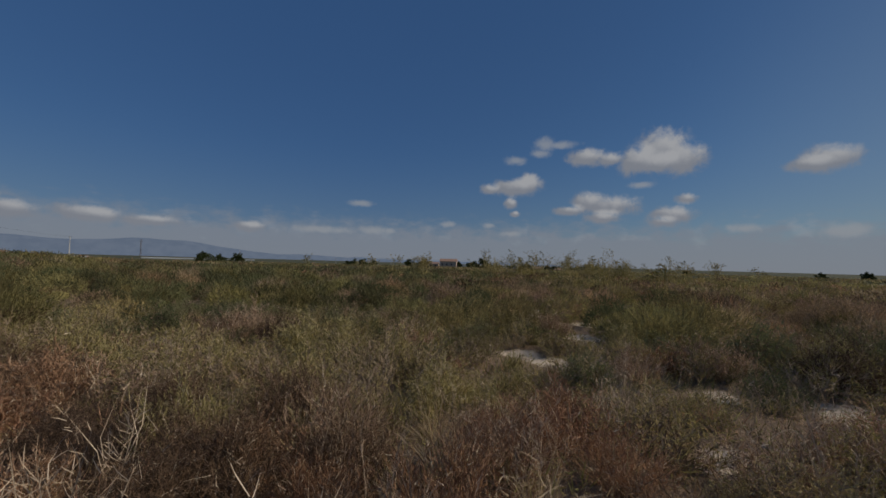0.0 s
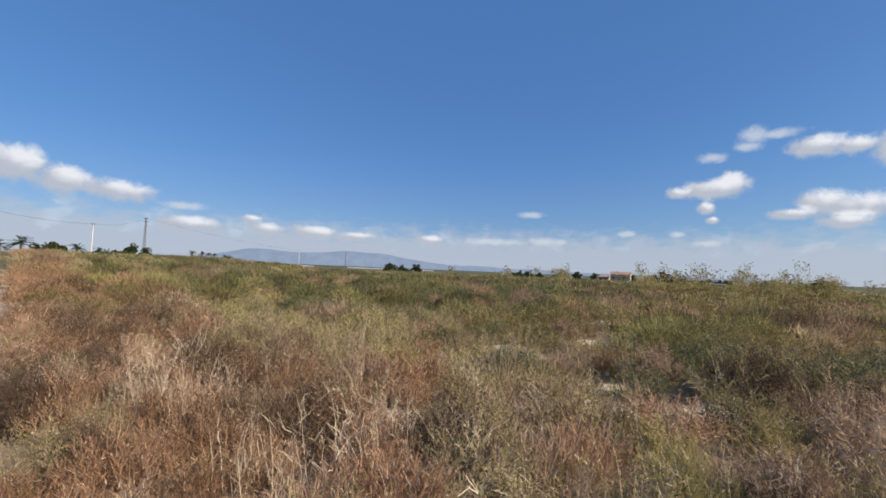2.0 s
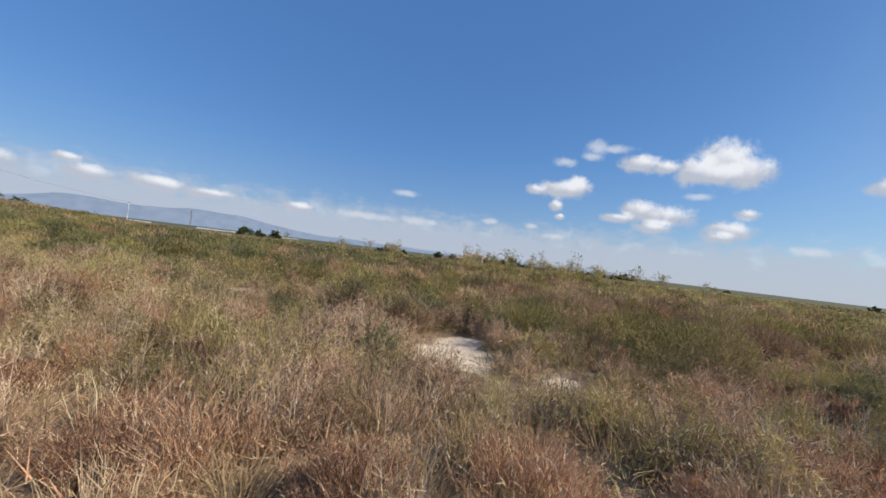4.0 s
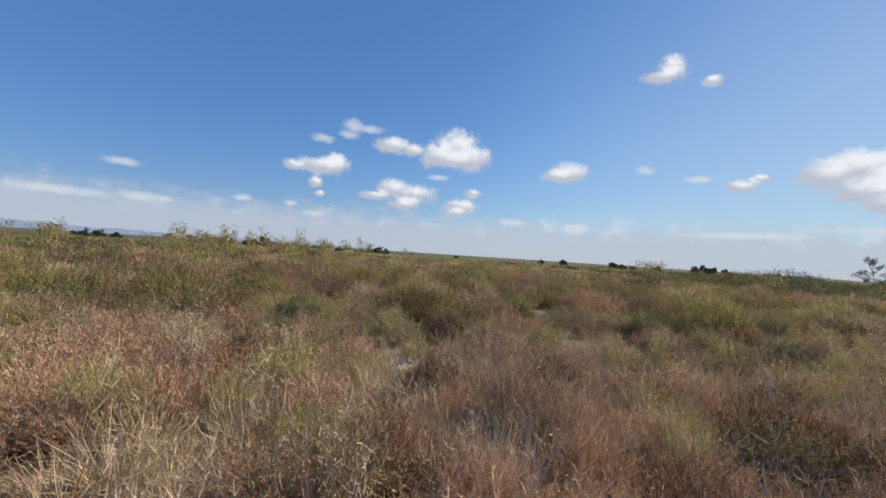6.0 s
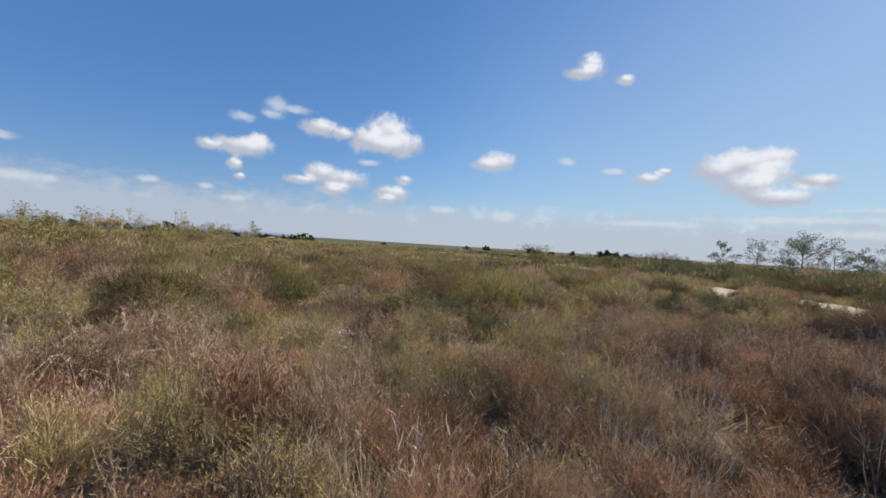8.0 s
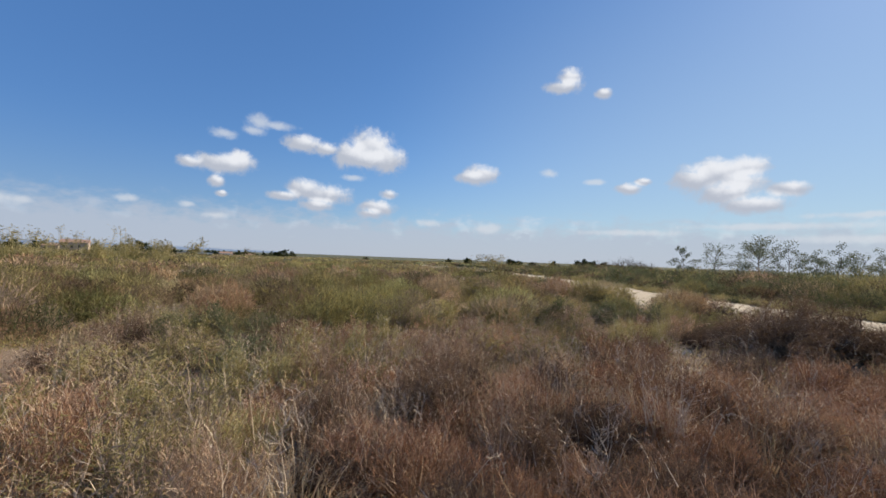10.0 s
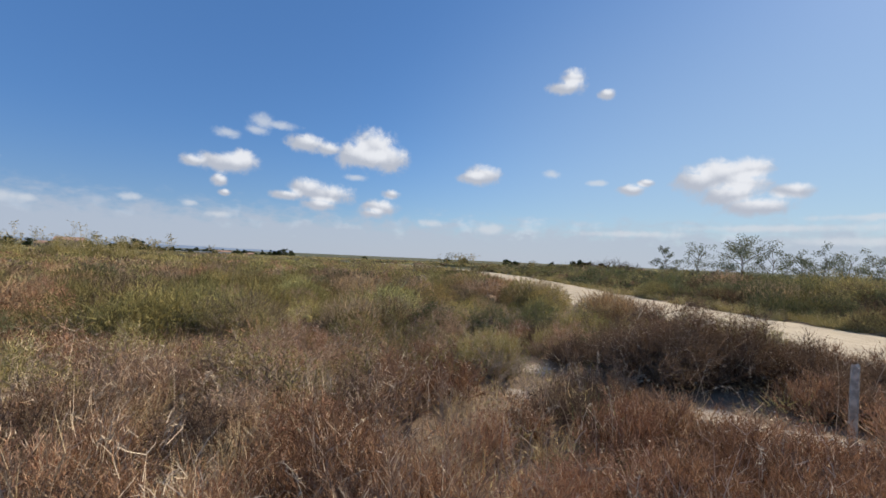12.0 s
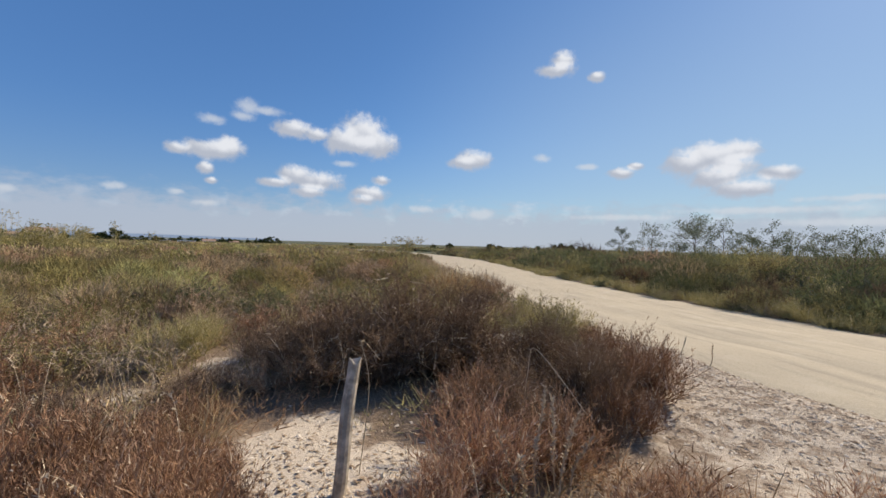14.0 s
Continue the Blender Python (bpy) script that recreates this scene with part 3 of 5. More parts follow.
def straw_tuft(n, h, w):
    a, t = rng.uniform(0, 2 * math.pi, n), np.sqrt(rng.uniform(0, 1, n))
    foot = np.stack([np.cos(a) * t * w * 0.2, np.sin(a) * t * w * 0.2, np.full(n, -0.02)], 1)
    tip = np.stack([np.cos(a) * t * w * 0.7, np.sin(a) * t * w * 0.7, h * rng.uniform(0.25, 1.05, n) * (1 - 0.45 * t)], 1) + rng.normal(size=(n, 3)) * 0.05
    return ribbons(foot, tip, 0.0045, 0.12)


STRAWS = []
for _ in range(3):
    m_ = tri_mesh("straw tuft", *straw_tuft(130, 0.5, 0.55))
    m_.materials.append(M_STRAW)
    STRAWS.append(m_)

def recoloured(pairs, mat, twig_mat):
    out = []
    for a, b in pairs:
        a, b = a.copy(), b.copy()
        a.materials[0], b.materials[0] = twig_mat, mat
        out.append((a, b))
    return out


RUSSETS = recoloured(RUSTY, M_RUSSET, M_RUSSET)
ROUGH = {}
for k_, m1_, m2_, h_, w_, t_, l_, s_, slim_ in (("rust", M_RUST, M_RUST, 0.52, 0.95, 1250, 2900, 0.044, 0.14), ("olive", M_OLIVE, M_TWIG, 0.6, 1.05, 850, 3400, 0.033, 0.2),
                                                ("grey", M_GREY, M_GREY, 0.58, 1.0, 1400, 2600, 0.042, 0.14), ("dusk", M_DUSK, M_DUSK, 0.9, 1.5, 2000, 5200, 0.045, 0.18),
                                                ("lime", M_LIME, M_LIME, 0.62, 0.8, 800, 2400, 0.042, 0.17), ("bramble", M_BRAMBLE, M_TWIG, 0.9, 1.5, 1700, 6000, 0.045, 0.34)):
    ROUGH[k_] = make_kind(k_ + " shrub", m1_, m2_, 4, True, h=h_, w=w_, stems=70, twigs=t_, leaves=l_, leaf=s_, stem_w=0.0065, up=0.36, slim=slim_, along=0.48, fill=360)

ROUGH["russet"] = recoloured(ROUGH["rust"], M_RUSSET, M_RUSSET)
ROUGH["thicket"] = THICKETS

KINDS = ("rust", "olive", "grey", "dusk", "lime", "straw", "bramble")
TINTS = np.array((RUST, OLIVE, GREY, DUSK, LIME, STRAW, DARKGREEN))


def weights(x, y):
    """How likely each kind of plant is at a place."""
    q, s = x * N[0] + y * N[1], x * U[0] + y * U[1]
    side = float(road_side(x, y)[0])
    if side > 0 and y > -40 and math.hypot(x - 35, y) < 90:
        w = np.array((0.05, 0.7, 0.2, 0.5, 0.2, 0.05, 1.2))
    else:
        late = min(max((s - 18.5) / 3, 0), 1) * math.exp(-(q / 5) ** 2)
        w = np.array((1.7 * math.exp(-(q / 4.2) ** 2) * (0.5 + 0.5 * min(max((s - 2) / 5, 0), 1)) + 0.10 + 0.8 * late, (0.12 + 0.73 * min(max(q / 7, 0), 1) + 0.35 * (s < 3.5)) * (1 - 0.85 * late),
                      0.6, 0.09 + 0.3 * late, (0.06 + 0.25 * (3 < q < 10) + 0.1 * (s < 4) + 1.9 * min(max((q - 24) / 24, 0), 1) * min(max((s + 4) / 14, 0.25), 1)) * (1 - 0.8 * late), 0.30 * math.exp(-(q / 7) ** 2) + 0.06,
                      0.05 + 0.75 * min(max((9 - x) / 7, 0), 1) * min(max((q - 1.5) / 3, 0), 1)))
        if x < 1.0 and 2.2 < q < 6:
            w = w * (0.35, 1.5, 0.5, 0.1, 1.8, 1.3, 0.4) + (0, 0.3, 0, 0, 0.25, 0.1, 0)
        elif x < 1.6 and q < 3:
            w = w * (1.6, 0.4, 0.6, 0.8, 0.3, 0.4, 0.3) + (0.2, 0.05, 0.1, 0.2, 0, 0.05, 0)
        if s < -5:
            w = w * (1.1, 0.6, 0.6, 2.0, 0.3, 0.2, 2.5)
        if 7.5 < s < 18 and 1.6 < q < 8:
            w = w * (0.9, 0.8, 0.9, 0.1, 1.7, 1.9, 0.1) + (0, 0, 0, 0, 0.15, 0.1, 0)
        if 1.5 < s < 7.5 and 1.8 < q < 7.5:
            w = w * (0.7, 1.0, 1.0, 0.7, 1.0, 0.6, 0.6) + (0, 0.2, 0.1, 0.06, 0.1, 0.1, 0.2)
    patch = [noise.noise(Vector((x * 0.33 + 11.7 * i, y * 0.33, 2.0 * i))) for i in range(7)]
    w = w * np.exp(2.6 * np.array(patch))
    return w / w.sum()


def pick(x, y):
    return int(rng.choice(7, p=weights(x, y)))


LABELS = {"rust": ("dry reddish-brown saltbush with fine upright twigs", "rust-coloured shrubs"),
          "olive": ("olive-green low shrub with small dense leaves", "olive shrubs"),
          "grey": ("greyish dry twiggy shrub with few leaves", "grey shrubs"),
          "dusk": ("dark purplish-brown rounded bush on sandy soil", "dark bushes"),
          "lime": ("yellow-green upright leafy weed bush", "yellow-green bushes"),
          "russet": ("dark russet dry bush with dense fine twigs", "russet bushes"),
          "bramble": ("dull green roadside bush with dense foliage", "green roadside bushes"),
          "thicket": ("tall brown twiggy thicket on bare sand", "brown thickets"),
          "straw": ("tuft of pale dry grass stalks", "dry grass tufts")}


def plant(kind, x, y, size=None, high=1.0, rough=False):
    turn = rng.uniform(0, 360)
    label, group = LABELS[kind]
    size = rng.uniform(0.75, 1.25) if size is None else size
    if kind == "straw":
        ob = new("dry_grass_tuft", STRAWS[rng.integers(len(STRAWS))])
        ob.matrix_world = pose(x, y, float(land(np.array(x), np.array(y))), 0, 0, turn) @ Matrix.Diagonal((size, size, size, 1))
        return tagged(ob, label, "grass", group)
    meshes = {"rust": RUSTY, "olive": OLIVES, "grey": GREYS, "dusk": DUSKS, "lime": LIMES, "russet": RUSSETS, "bramble": ROUGH["bramble"], "thicket": THICKETS}[kind]
    meshes = ROUGH[kind] if rough else meshes
    names = {"rust": "saltbush", "olive": "olive_shrub", "grey": "twiggy_shrub", "dusk": "dark_bush", "lime": "weed_bush", "russet": "russet_bush", "bramble": "green_bush", "thicket": "brown_thicket"}
    return put_shrub(names[kind], meshes[rng.integers(len(meshes))], x, y, turn, size, label, group, high=high)


def free(x, y, r):
    """Is there room for a plant: off the road, the trail and the bare sand?"""
    if abs(trail(x, y)) < 0.4 + r or abs(float(road_side(x, y)[0])) < ROAD_HALF + r + 0.2:
        return False
    return float(sandy(x, y)[0]) < 0.35 and headroom(x, y) > 0.18 and not verge(x, y)


# the big bushes round the stake
for x, y, size, kind in ((27.75, -7.65, 0.95, "thicket"), (28.5, -7.9, 1.15, "thicket"), (29.05, -8.6, 1.0, "thicket"), (29.75, -9.2, 0.7, "thicket"), (30.4, -8.9, 0.55, "thicket"),
                         (28.55, -9.65, 0.62, "thicket"), (29.5, -9.9, 0.6, "thicket"), (30.3, -9.6, 0.5, "thicket"), (28.15, -8.2, 0.5, "dusk"), (26.3, -9.05, 0.5, "russet"), (26.45, -10.15, 0.5, "russet"), (26.75, -10.2, 0.42, "russet"), (28.3, -6.9, 0.62, "thicket"), (27.85, -6.55, 0.5, "dusk"),
                         (28.1, -10.35, 1.0, "russet"), (28.35, -9.35, 1.1, "russet"), (28.7, -10.3, 0.45, "dusk"), (29.3, -10.35, 0.9, "russet"),
                         (30.1, -10.2, 1.2, "russet"), (30.8, -9.9, 1.1, "russet"), (31.3, -9.2, 1.0, "russet"), (31.6, -8.3, 1.2, "olive"), (32.2, -7.2, 1.2, "olive"), (31.0, -8.6, 1.0, "olive"),
                         (31.4, -6.4, 0.5, "dusk"), (30.6, -5.2, 0.5, "dusk"), (32.6, -5.7, 0.7, "dusk"), (33.2, -5.0, 1.1, "olive"), (32.3, -4.6, 1.3, "olive"), (31.6, -3.2, 0.75, "bramble"), (29.4, -4.9, 0.8, "bramble"),
                         (28.4, -4.3, 0.75, "bramble"), (27.4, -3.6, 0.8, "bramble"), (33.4, -2.6, 1.2, "olive"), (33.9, -1.4, 0.8, "bramble"),
                         (25.7, -9.85, 1.0, "russet"), (25.4, -9.3, 1.1, "russet"), (25.9, -9.3, 1.0, "russet"), (26.0, -10.0, 0.95, "russet"), (25.75, -9.5, 1.0, "rust"), (25.98, -9.65, 1.05, "russet"),
                         (26.2, -9.35, 0.42, "rust"), (26.05, -8.95, 0.75, "russet"), (25.2, -9.95, 1.1, "russet"), (24.85, -9.6, 1.05, "russet"), (24.6, -9.2, 1.1, "russet"), (25.8, -8.6, 1.0, "russet"), (26.3, -8.2, 0.7, "russet"),
                         (5.5, 4.9, 0.85, "dusk"), (6.3, 5.3, 0.8, "bramble"), (5.3, 5.9, 0.9, "bramble"), (6.6, 4.5, 0.7, "dusk"), (6.9, 5.7, 0.9, "bramble"), (5.6, 15.3, 0.8, "dusk"), (6.6, 15.0, 0.8, "bramble"),
                         (8.0, 5.2, 0.6, "dusk"), (8.7, 5.0, 0.7, "bramble"), (9.6, 4.2, 0.75, "bramble"), (10.2, 3.5, 0.7, "dusk"), (10.3, 3.0, 0.6, "bramble"), (13.4, 1.9, 0.8, "bramble"), (13.0, 2.3, 1.0, "lime"),
                         (15.3, 0.0, 0.55, "dusk"), (15.9, 0.4, 0.6, "dusk"), (12.4, 0.3, 0.55, "bramble"), (19.3, -1.2, 0.5, "dusk"), (19.8, -0.9, 0.6, "bramble"), (21.0, -7.3, 0.55, "thicket"), (21.6, -6.9, 0.5, "dusk"),
                         (26.8, -6.0, 0.9, "lime"), (27.1, -5.4, 1.0, "lime"), (28.2, -5.7, 0.9, "lime"), (26.5, -5.5, 0.8, "lime")):
    plant(kind, x, y, size)

# the shrubs on both sides of the first metres from the trail
cells = []
for s in np.arange(-9.5, 37.0, 0.52):
    for q in chain(np.arange(-0.1, 3.7, 0.5), np.arange(3.9, 8.6, 0.78)):
        if q > 3.8 and rng.uniform() < 0.15:
            continue
        cells.append((s + rng.uniform(-0.24, 0.24), q + rng.uniform(-0.24, 0.24)))
count = {k: 0 for k in KINDS}
for s, q in cells:
    x, y = float(U[0] * s + N[0] * q), float(U[1] * s + N[1] * q)
    if math.hypot(x - 29.3, y + 8.6) < 2.3 or math.hypot(x - 25.9, y + 9.2) < 0.8 or math.hypot(x - 27.45, y + 10.75) < 0.55 or math.hypot(x - 0.8, y - 2.05) < 0.42 or not free(x, y, 0.3):
        continue
    k = KINDS[pick(x, y)]
    if q < 2.0 and k in ("dusk", "lime") and not (k == "dusk" and x < 1.6) or k == "bramble" and q < 4.2:
        k = "rust" if q < 2.0 else "olive"
    if s > 20 and q < 4.2 and k in ("lime", "olive") and rng.uniform() < 0.8:
        k = "rust"
    if k == "rust" and (s > 19.5 and rng.uniform() < (0.45 if s > 23.5 else 0.85 if q < 2.2 else 0.5) or 15 < s <= 19.5 and q < 3.0 and rng.uniform() < 0.7 or x < 1.6 and q < 3.2 and rng.uniform() < 0.75):
        k = "russet"
    if x < 1.8 and 0.4 < q < 3.2 and s > -9 and rng.uniform() < 0.5:   # a dark brown belt where the walk begins
        k = ("thicket", "dusk", "russet")[int(rng.integers(3))]
    elif 20.3 < s < 23.6 and q < 4.2 and rng.uniform() < 0.32:
        k = ("thicket", "dusk")[int(rng.integers(2))]
    elif 12.8 < s <= 20.3 and q < 4.6 and rng.uniform() < 0.1:
        k = ("thicket", "dusk", "russet")[int(rng.integers(3))]
    for other in (k, "rust", "russet", "grey"):
        if count.get(other, 0) < (262 if other != "olive" else 230):
            k = other
            break
    else:
        continue
    count[k] = count.get(k, 0) + 1
    size = rng.uniform(0.45, 0.7) if k in ("dusk", "bramble", "thicket") else rng.uniform(0.75, 1.25) * (0.85 if q < 2 else 1.0)
    top = size * {"rust": 0.48, "russet": 0.48, "olive": 0.58, "grey": 0.55, "dusk": 0.9, "bramble": 0.9, "thicket": 1.0, "lime": 0.6, "straw": 0.5}[k]
    size *= min(1.0, headroom(x, y) / top)
    plant(k, x, y, size, rng.uniform(0.75, 1.1), q > 3.4 or s < -4 or s > 33)


# dry grass between the shrubs of the trail's edge
for _ in range(150):
    s, q = rng.uniform(5, 25), rng.uniform(0.8, 4.6)
    x, y = float(U[0] * s + N[0] * q), float(U[1] * s + N[1] * q)
    if free(x, y, 0.1):
        plant("straw", x, y, rng.uniform(0.9, 1.35))

# bare standing stalks with short side branches among the shrubs
def stalk_mesh(n):
    a, lean = rng.uniform(0, 2 * math.pi, n), rng.uniform(0.05, 0.45, n)
    h = rng.uniform(0.4, 0.72, n)
    foot = np.stack([rng.normal(size=n) * 0.08, rng.normal(size=n) * 0.08, np.full(n, -0.02)], 1)
    tip = foot + np.stack([np.cos(a) * lean * h, np.sin(a) * lean * h, h], 1)
    k = rng.integers(0, n, n * 9)
    b = foot[k] + (tip[k] - foot[k]) * rng.uniform(0.35, 0.95, (n * 9, 1))
    e = b + (ball(n * 9) * (1, 1, 0.5) + (0, 0, 0.75)) * rng.uniform(0.04, 0.13, (n * 9, 1))
    return tri_mesh("standing stalks", *merge(ribbons(foot, tip, 0.0055, 0.05), ribbons(b, e, 0.0036, 0.08)))


STALKS = [stalk_mesh(9) for _ in range(5)]
for m in STALKS:
    m.materials.append(M_STALK)
for _ in range(290):
    s, q = rng.uniform(-3, 29), 0.75 + 4.6 * rng.uniform() ** 1.3
    x, y = float(U[0] * s + N[0] * q), float(U[1] * s + N[1] * q)
    if not free(x, y, 0.1) or headroom(x, y) < 0.5 or math.hypot(x - 27.3, y + 9.4) < 1.3:
        continue
    size = rng.uniform(0.75, 1.2)
    ob = new("stalk_clump", STALKS[int(rng.integers(5))])
    ob.matrix_world = pose(x, y, float(land(np.array(x), np.array(y))), 0, 0, rng.uniform(0, 360)) @ Matrix.Diagonal((size, size, size, 1))
    tagged(ob, "bare pale dead plant standing in the scrub", "dry plant", "standing dead stalks")

# tall bushes along the far side of the road
for t in np.arange(22, 118, 0.62):
    k = int(t)
    c = ROAD_LINE[k] * (1 - t + k) + ROAD_LINE[k + 1] * (t - k)
    for off, lo, hi in ((3.3, 0.35, 0.6), (4.6, 0.6, 1.0), (6.2, 1.0, 1.5), (8.2, 1.2, 1.7), (10.5, 1.3, 1.8), (13.0, 1.4, 1.8)):
        if rng.uniform() < (0.62 if off > 4 else 0.35):
            continue
        x, y = c + np.array((ROAD_SLOPE_N[k][0], ROAD_SLOPE_N[k][1])) * (off + rng.uniform(-0.8, 0.8))
        kind = ("bramble", "olive", "dusk", "lime")[int(rng.choice(4, p=(0.66, 0.08, 0.15, 0.11) if off > 4 else (0.25, 0.15, 0.0, 0.6)))]
        plant(kind, float(x), float(y), rng.uniform(lo, hi) * (1.0 if kind in ("bramble", "dusk") else 1.5), rng.uniform(0.8, 1.1), True)

# tall green bushes out on the scrubland, and a dusky one beyond the road
for x in (9.4, 10.2, 12.8, 14.9, 15.6, 17.9, 20.3, 21.0, 21.8, 24.1, 24.8, 26.2):
    plant("lime", float(x), 48.5 + rng.normal() * 1.2, rng.uniform(2.6, 4.3), 0.95, True)
for t in np.arange(66, 100, 0.34):
    if math.sin(t * 1.1) + math.sin(t * 0.47 + 1) < -0.5:
        continue
    k = int(t)
    x, y = ROAD_LINE[k] * (1 - t + k) + ROAD_LINE[k + 1] * (t - k) - ROAD_SLOPE_N[k] * (ROAD_HALF + rng.uniform(0.7, 1.9))
    plant(("grey", "grey", "olive", "lime")[int(rng.integers(4))], float(x), float(y), rng.uniform(0.7, 1.1), 0.95, True)
for az_, d_, size in ((57.4, 66, 2.0), (58.6, 64, 2.2), (59.8, 63, 2.4), (61.0, 62, 2.6), (62.2, 60, 2.7), (63.4, 58, 2.5), (64.6, 58, 2.2)):
    plant("dusk", 25.5 + d_ * math.sin(radians(az_)), -11.8 + d_ * math.cos(radians(az_)), size, 1.0, True)


# ---------------------------------------------------------------- scrub farther off, one sheet of it for each distance
DOME = np.array([(math.cos(a + 0.3 * i) * r, math.sin(a + 0.3 * i) * r, z) for i, (r, z) in enumerate(((1.0, -0.1), (0.8, 0.65))) for a in np.arange(6) * 2 * math.pi / 6] + [(0, 0, 1.0)])
DOME_F = np.array([f for j in range(6) for f in ((j, (j + 1) % 6, 6 + j), ((j + 1) % 6, 6 + (j + 1) % 6, 6 + j))] + [(6 + j, 6 + (j + 1) % 6, 12) for j in range(6)])


def scrub(name, label, places, blades, width, height, blade, core, reach=(0.12, 0.34)):
    """Bushes of short blades round a few lobes each, with a twiggy core that keeps the light out."""
    V, T, n_done, F = [], [], 0, []
    for (x, y, k, size) in places:
        w, h = width * size, height * size
        fine = min(max(11.0 / max(x * N[0] + y * N[1], 1.0), 0.5), 1.0)   # fewer and wider blades with distance
        n = max(12, int(blades * fine * min(size, 1.3)))
        d = ball(n)
        d[:, 2] = np.abs(d[:, 2]) * 0.95 + 0.03
        c = np.array((x, y, 0.0))
        lobes = ball(5)
        lobes[:, 2] = np.abs(lobes[:, 2]) * 0.8 + 0.1
        lump = 0.70 + 0.36 * np.max(np.clip(d @ lobes.T, 0, 1) ** 4, 1)[:, None]
        deep = np.where(rng.uniform(0, 1, (n, 1)) < 0.8, rng.uniform(0.8, 1.04, (n, 1)), rng.uniform(0.4, 0.8, (n, 1)))
        base = c + d * np.array((w / 2, w / 2, h)) * lump * deep
        tip = base + (ball(n) * 0.75 + np.array((0, 0, 0.3)) + d * 0.45) * min(h, height * 1.15) * rng.uniform(*reach, (n, 1))
        v, f = ribbons(base, tip, blade / fine * min(size, 1.15) * rng.uniform(0.6, 1.4, n), 0.08, True)
        tint = TINTS[k] * rng.uniform(0.62, 1.28) * rng.uniform(0.94, 1.06, 3)
        if core:
            lump = 0.70 + 0.36 * np.max(np.clip(DOME @ lobes.T, 0, 1) ** 4, 1)[:, None]
            dv = DOME * np.array((w / 2, w / 2, h)) * core * lump + c
            v, f = merge((v, f), (dv, DOME_F))
        V.append(v)
        F.append(f + n_done)
        T.append(np.broadcast_to(tint, v.shape))
        n_done += len(v)
    V, F, T = np.vstack(V), np.vstack(F), np.vstack(T)
    V[:, 2] += land(V[:, 0], V[:, 1])
    return tagged(link(name, tri_mesh(name, V, F, T), M_SCRUB), label, "scrub", kind="stuff")


def scatter(n, near, far, r, big=(0.7, 1.35)):
    """Places between two distances from the walk, on the side that the walk overlooks."""
    out = []
    while len(out) < n:
        s, q = rng.uniform(-far - 9, 37 + far), rng.uniform(-12, far)
        end = max(-9 - s, s - 36.5, 0)
        d = math.hypot(end, q)
        if d > far or d < near and (end < 0.3 or near > 8) or q < -0.6 * end + (0.4 if s < 0 else 0):
            continue
        x, y = float(U[0] * s + N[0] * q), float(U[1] * s + N[1] * q)
        if abs(float(road_side(x, y)[0])) < ROAD_HALF + r or abs(trail(x, y)) < 0.8 or float(sandy(x, y)[0]) > 0.3 or verge(x, y):
            continue
        room = headroom(x, y) if d < 22 else 9.0
        if room < 0.2:
            continue
        size = min(big[0] + (big[1] - big[0]) * rng.uniform() ** 1.6, room / 0.55)
        if float(road_side(x, y)[0]) > 0 and x > 20:
            size *= 1.0 + 1.1 * smooth(float(road_side(x, y)[0]), 3.5, 9) * smooth(float(road_side(x, y)[0]), 40, 20)
        if -10 < float(road_side(x, y)[0]) < 0 and -10 < y < 40:   # low growth lets the road show
            size *= 0.62 if noise.noise(Vector((x * 0.22, y * 0.22, 5.0))) < -0.06 else 1.05
        out.append((x, y, pick(x, y), size))
    return out


# low litter of twigs between the near shrubs
under = [(float(U[0] * s + N[0] * q), float(U[1] * s + N[1] * q)) for s, q in zip(rng.uniform(-8, 31, 3600), 0.6 + 8.4 * rng.uniform(0, 1, 3600))]
scrub("undergrowth", "low dry twigs and seedlings between the shrubs", [(x, y, pick(x, y), rng.uniform(0.6, 1.3)) for x, y in under if free(x, y, 0.05)], 60, 0.65, 0.2, 0.009, 0, (0.3, 0.8))
scrub("low_scrub", "low dry growth between the bushes", scatter(2300, 7.8, 22, 0.4, (0.6, 1.3)), 60, 1.0, 0.24, 0.014, 0, (0.3, 0.9))
scrub("near_scrub", "mixed brown and olive scrub", scatter(1700, 7.8, 21, 0.5, (0.5, 1.6)), 950, 1.3, 0.64, 0.014, 0.36, (0.12, 0.38))
scrub("middle_scrub", "olive and brown scrub farther off", scatter(4600, 21, 62, 0.8, (0.5, 1.5)), 260, 1.9, 0.6, 0.032, 0.42, (0.14, 0.40))
scrub("far_scrub", "yellowish-green scrub in the distance", scatter(6000, 62, 220, 2.0), 44, 3.6, 0.6, 0.11, 0.45)

